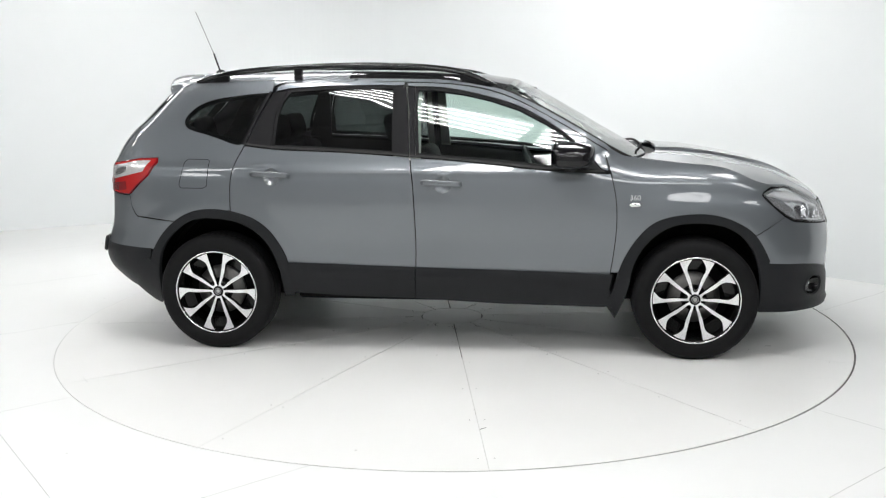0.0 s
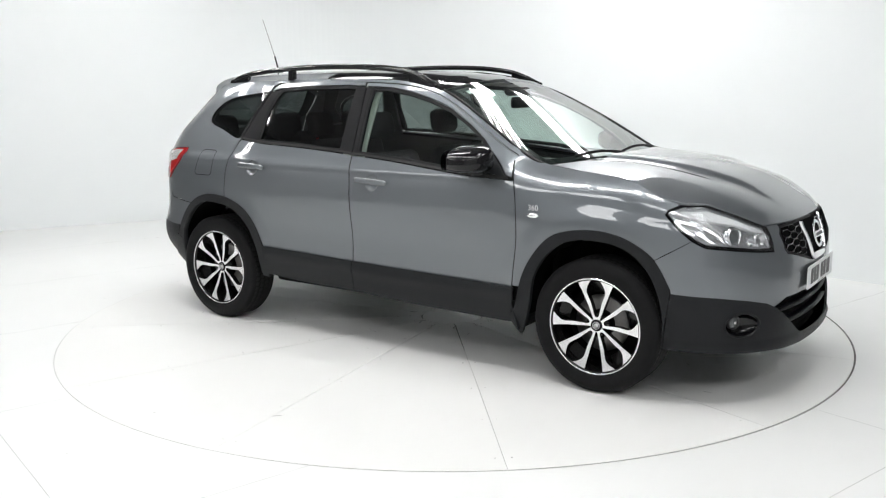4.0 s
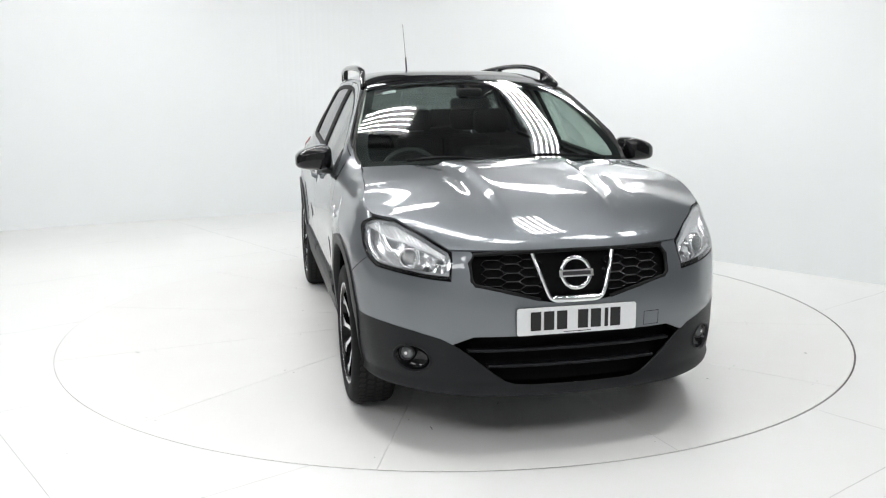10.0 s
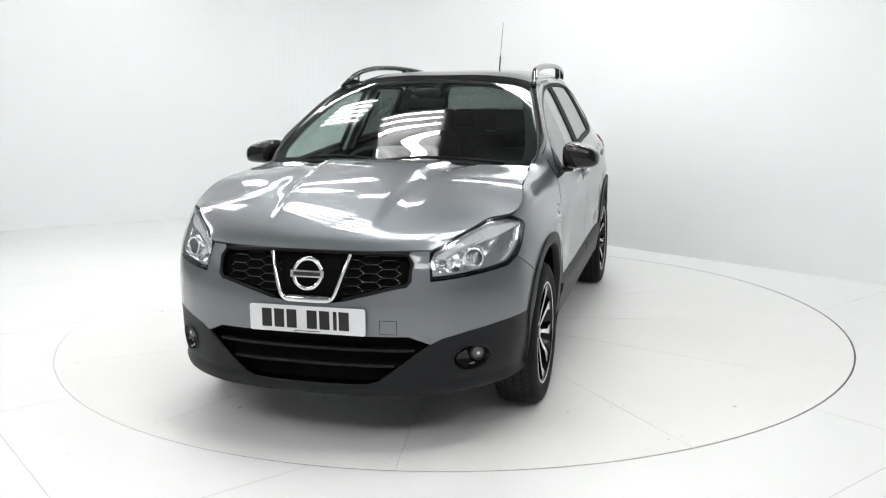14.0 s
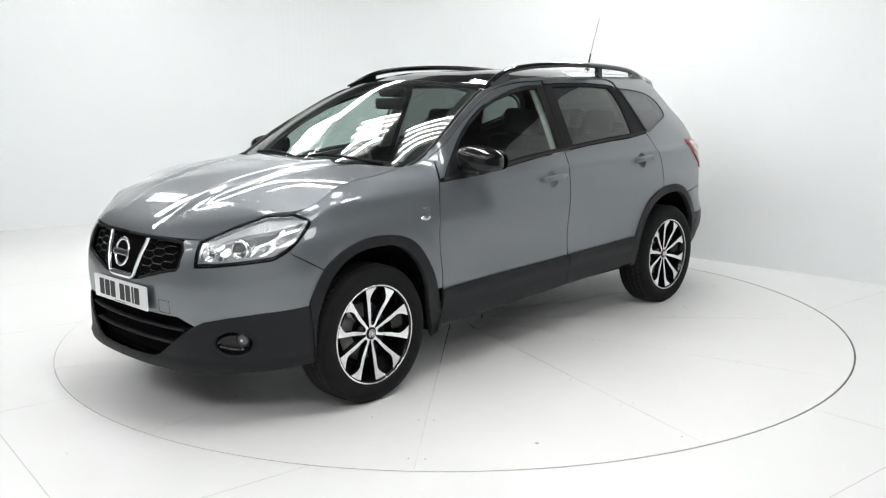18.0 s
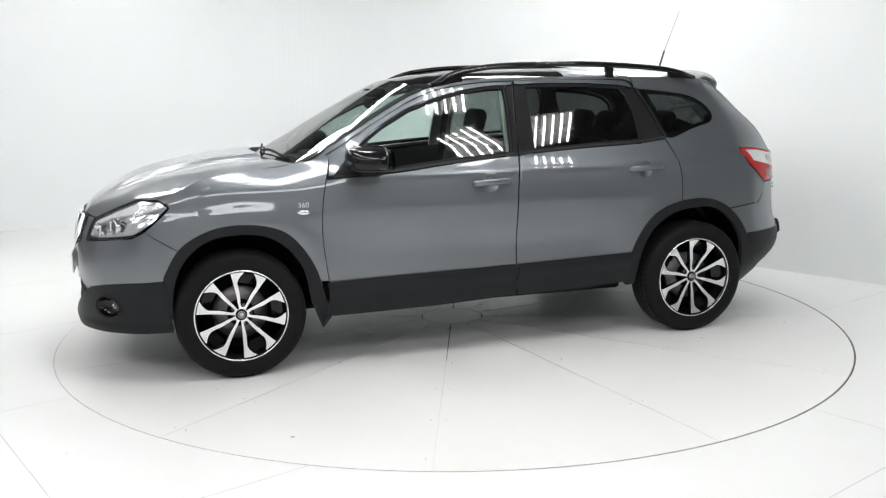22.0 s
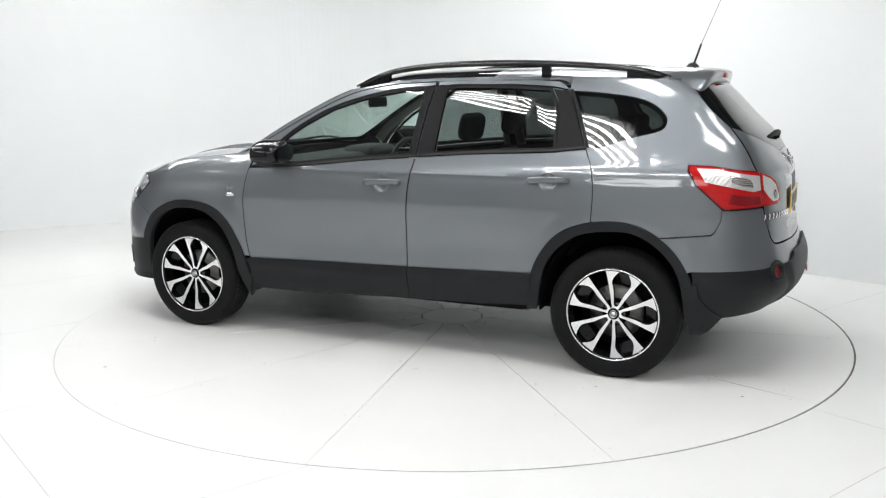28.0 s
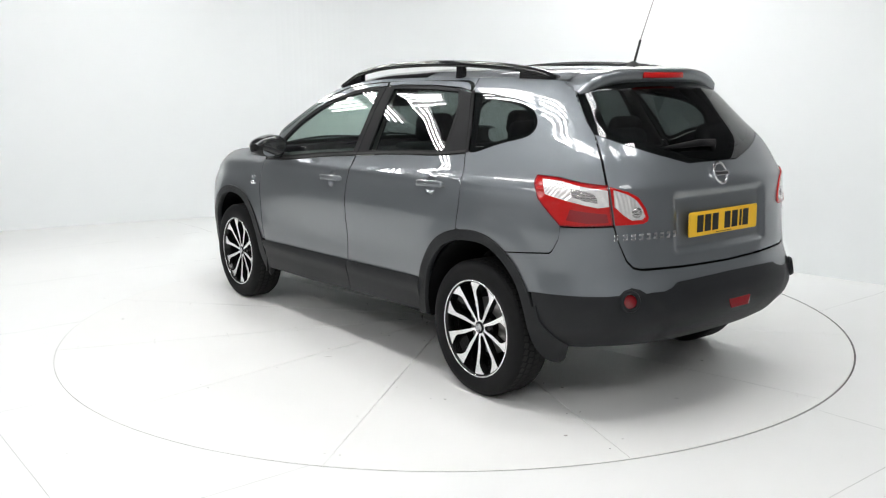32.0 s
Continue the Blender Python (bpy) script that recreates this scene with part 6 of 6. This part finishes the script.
def interior(car):
    for s in (1, -1):
        trim = [(.90, .34), (.90, 1.02), (.575, 1.035), (-.065, 1.095), (-.70, 1.138), (-1.19, 1.165), (-1.55, 1.24), (-1.85, 1.2), (-1.93, .93), (-1.30, .90), (-.98, .80), (-.90, .36)]
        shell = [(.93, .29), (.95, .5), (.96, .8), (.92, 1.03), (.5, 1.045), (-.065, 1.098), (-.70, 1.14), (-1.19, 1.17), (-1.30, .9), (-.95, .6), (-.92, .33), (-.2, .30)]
        # near-black sheet behind the doors, so their gaps look shaded
        sheet("inner_shell", SIDE, side_points(shell), DARK, car, s, gap=0, lift=-.026, depth=0, step=.06, label="dark backing sheet that keeps the door gaps in shade")
        sheet("door_trim", SIDE, side_points(trim), DASH, car, s, gap=0, lift=-.055, depth=0, step=.06, label="dark inner door and side trim")
        pil = [(-.150, 1.10), (-.165, 1.52), (-.29, 1.52), (-.31, 1.10)]
        sheet("inner_pillar", SIDE, side_points(pil), TRIM_BEIGE, car, s, gap=0, lift=-.035, depth=.02, step=.06, label="light pillar trim")
        part("seat_belt", box_bm((.045, .004, .50), (-.235, s * .655, 1.24), .001, rot=Matrix.Rotation(radians(-27) * -s, 3, "X")), SEAT, car, "dark seat belt", smooth=False)
        pil = [(-1.04, 1.14), (-1.0, 1.50), (-1.08, 1.49), (-1.2, 1.17)]
        sheet("inner_pillar", SIDE, side_points(pil), DASH, car, s, gap=0, lift=-.035, depth=.02, step=.06, label="dark pillar trim")
        pil = [(-1.58, 1.24), (-1.60, 1.36), (-1.48, 1.50), (-1.60, 1.50), (-1.70, 1.36), (-1.82, 1.2)]
        sheet("inner_pillar", SIDE, side_points(pil), DASH, car, s, gap=0, lift=-.03, depth=.02, step=.06, label="dark rear pillar trim")
        ap = line([(.87, 1.10), (.72, 1.225), (.55, 1.325), (.39, 1.405), (.23, 1.465), (.05, 1.505)], 14)
        sheet("inner_pillar", SIDE, side_points(ap + [(x + .04, z + .045) for x, z in ap[::-1]]), TRIM_BEIGE, car, s, gap=0, lift=-.03, depth=.015, step=.05, label="light windscreen pillar trim")
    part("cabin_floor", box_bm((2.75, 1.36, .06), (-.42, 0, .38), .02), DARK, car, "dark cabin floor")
    for x, z, y, rake in ((-.02, .62, .36, 12), (-.02, .62, -.36, 12), (-.86, .66, .38, 14), (-.86, .66, -.38, 14), (-.86, .66, 0, 14), (-1.50, .68, .33, 14), (-1.50, .68, -.33, 14)):
        seat = new("car_seat")
        seat.parent = car
        seat["label"] = "dark cloth car seat with headrest"
        wd = .50 if y and x > -.5 else (.36 if y else .36)
        part("seat_cushion", box_bm((.50, wd, .16), (x + .12, y, z - .12), .05, 3), SEAT, seat)
        rot = Matrix.Rotation(radians(-rake), 3, "Y")
        part("backrest", box_bm((.14, wd, .60), (x - .20, y, z + .19), .066, 4, rot), SEAT, seat)
        hr = .80 if x > -.5 else (.74 if x > -1.2 else .70)
        bm = box_bm((.10, .25 if x > -.5 else .23, .165), (x - .20 - .155 + .01, y, z + hr - .155), .049, 4, rot)
        part("headrest", bm, SEAT, seat)
    part("tailgate_trim", box_bm((.03, 1.24, .66), (-1.92, 0, .79), .012), DASH, car, "dark inner tailgate trim")
    dash = part("dashboard", box_bm((.42, 1.36, .26), (.86, 0, .93), .07, 4), DASH, car, "dark soft dashboard")
    part("dash_hood", box_bm((.24, .38, .09), (.74, -.36, 1.05), .04, 3), DASH, car, "instrument hood")
    wh = tube_bm([(.0, .185 * math.cos(a), .185 * math.sin(a)) for a in np.linspace(0, 2 * math.pi, 33)[:-1]], .016, 8, closed=True)
    wh = merge(wh, box_bm((.05, .15, .11), (.02, 0, -.01), .02))
    wh = merge(wh, box_bm((.03, .34, .035), (.01, 0, .0), .01))
    wh = merge(wh, box_bm((.03, .04, .17), (.01, 0, -.09), .01))
    bmesh.ops.transform(wh, matrix=Matrix.Translation((.50, -.36, .97)) @ Matrix.Rotation(radians(-24), 4, "Y"), verts=wh.verts[:])
    part("steering_wheel", wh, DASH, car, "black three-spoke steering wheel")
    part("rear_view_mirror", box_bm((.03, .24, .065), (.47, 0, 1.40), .02, 3), PILLAR, car, "black inside mirror")
    part("sensor_pod", box_bm((.12, .14, .05), (.44, 0, 1.465), .02, 3), PILLAR, car, "black sensor pod behind the screen")


def underbody(car):
    part("floor_pan", box_bm((3.3, 1.10, .08), (.15, 0, .30), .03), DARK, car, "dark underbody")
    part("floor_pan", box_bm((1.78, 1.60, .06), (0.0, 0, .325), .02), DARK, car, "dark sill underside")
    part("floor_pan", box_bm((.36, 1.15, .06), (-1.93, 0, .42), .02), DARK, car, "dark rear underside")
    part("floor_pan", box_bm((.30, 1.05, .04), (1.92, 0, .305), .015), DARK, car, "dark undertray")
    part("axle_beam", tube_bm([(-1.383, -.6, .33), (-1.383, .6, .33)], .04, 10), DARK, car, "rear axle beam")
    part("exhaust_pipe", tube_bm([(-1.1, .30, .29), (-1.7, .32, .30), (-1.9, .36, .32)], .028, 10), STEEL, car, "steel exhaust pipe")
    part("silencer", box_bm((.42, .5, .15), (-1.80, .05, .40), .06, 3), DARK, car, "dark silencer box")
    # inner bulkheads, added in near-black to keep the body dark inside
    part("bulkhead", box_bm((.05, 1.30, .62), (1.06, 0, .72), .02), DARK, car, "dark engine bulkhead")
    part("engine_bay", box_bm((.85, 1.0, .42), (1.55, 0, .64), .05), DARK, car, "added dark block filling the engine bay")
    for s in (1, -1):
        flap = [(s * .60, .255), (s * .86, .255), (s * .875, .40), (s * .60, .42)]
        solid("mud_flap", [(a, b) for a, b in flap], lambda u, v, d: (.945 - d + (v - .3) * -.25, u, v), .012, PLASTIC, car, "black mud flap")
        fl = line([(-1.722, .50), (-1.734, .40), (-1.742, .30), (-1.757, .252), (-1.785, .243), (-1.825, .262), (-1.865, .305), (-1.905, .356)], 24) + [(-1.85, .40), (-1.80, .46), (-1.79, .53)]
        sheet("mud_flap", SIDE, side_points(fl), PLASTIC, car, s, gap=0, lift=.011, depth=.012, step=.03, label="black mud flap behind the rear wheel")


def build_car():
    car = tagged(new("car"), "grey metallic seven-seat crossover car on the turntable", "car")
    front_doors(car)
    rear_doors(car)
    fenders(car)
    quarter_panels(car)
    bonnet(car)
    windscreen(car)
    roof(car)
    rear_end(car)
    front_end(car)
    mirrors(car)
    for x in (1.383, -1.383):
        for s in (1, -1):
            wheel(car, x, .775, s, radians((30 if x > 0 else 32) if s > 0 else (18 if x > 0 else 54)))
    interior(car)
    underbody(car)
    for ob in car.children:
        on_wheels = 0.0
        if not ob.name.startswith("wheel.") and ob.name != "wheel":
            on_wheels = BODY_BACK
            for piece in [ob] + list(ob.children_recursive):
                if piece.type == "MESH":
                    piece.data.transform(Matrix.Diagonal((1, 1, HEIGHT, 1)))
        ob.matrix_basis = Matrix.Translation((CAR_X - on_wheels, CAR_Y, 0)) @ ob.matrix_basis
    return car


studio()
for x, y, turn, length in ((.9, .75, -60, 1.1), (-.6, .12, -12, .65), (1.75, 2.05, -45, 1.0), (-2.2, 2.15, -42, .7), (-1.35, .9, -42, .7), (-3.75, 1.8, -42, .8), (-2.6, .55, -50, .75), (-1.4, -.75, -55, .9),
                           (-.9, -1.5, -50, .7), (-.25, -2.18, -34, 1.0), (.55, -2.68, -25, .6), (.9, -1.5, -58, .65), (1.6, -2.25, -28, .6), (2.2, -1.8, -57, .6)):
    lamp_bank(x, y, LAMP_Z, turn, length=length)
# wider banks added as fill, spread to light the white walls evenly
for x, y, turn, length in ((-4.7, .7, 24, 2.4), (-3.5, 2.0, 24, 2.4), (-1.6, 2.9, 24, 1.4), (.6, 2.3, -44, 1.4)):
    lamp_bank(x, y, LAMP_Z + .5, turn, n=3, length=length, pitch=.11)
# five fill panels added behind and beside the camera, for floor and flanks
for x, y, turn in ((-4.6, -4.8, 50), (-2.0, -6.6, 0), (1.2, -6.6, 0), (4.0, -5.4, -40), (-6.3, -2.6, 65)):
    roof_light(x, y, ROOF_Z - .16, turn)
TURNTABLE = platform()
CAR = build_car()


def motions():
    """The platform and the car on it turn together at a steady pace."""
    rows = [(float(t), pose(0, 0, 0, 0, 0, -6.31 - 7.0613 * t)) for t in range(33)]
    walk(TURNTABLE, rows)
    walk(CAR, rows)


motions()
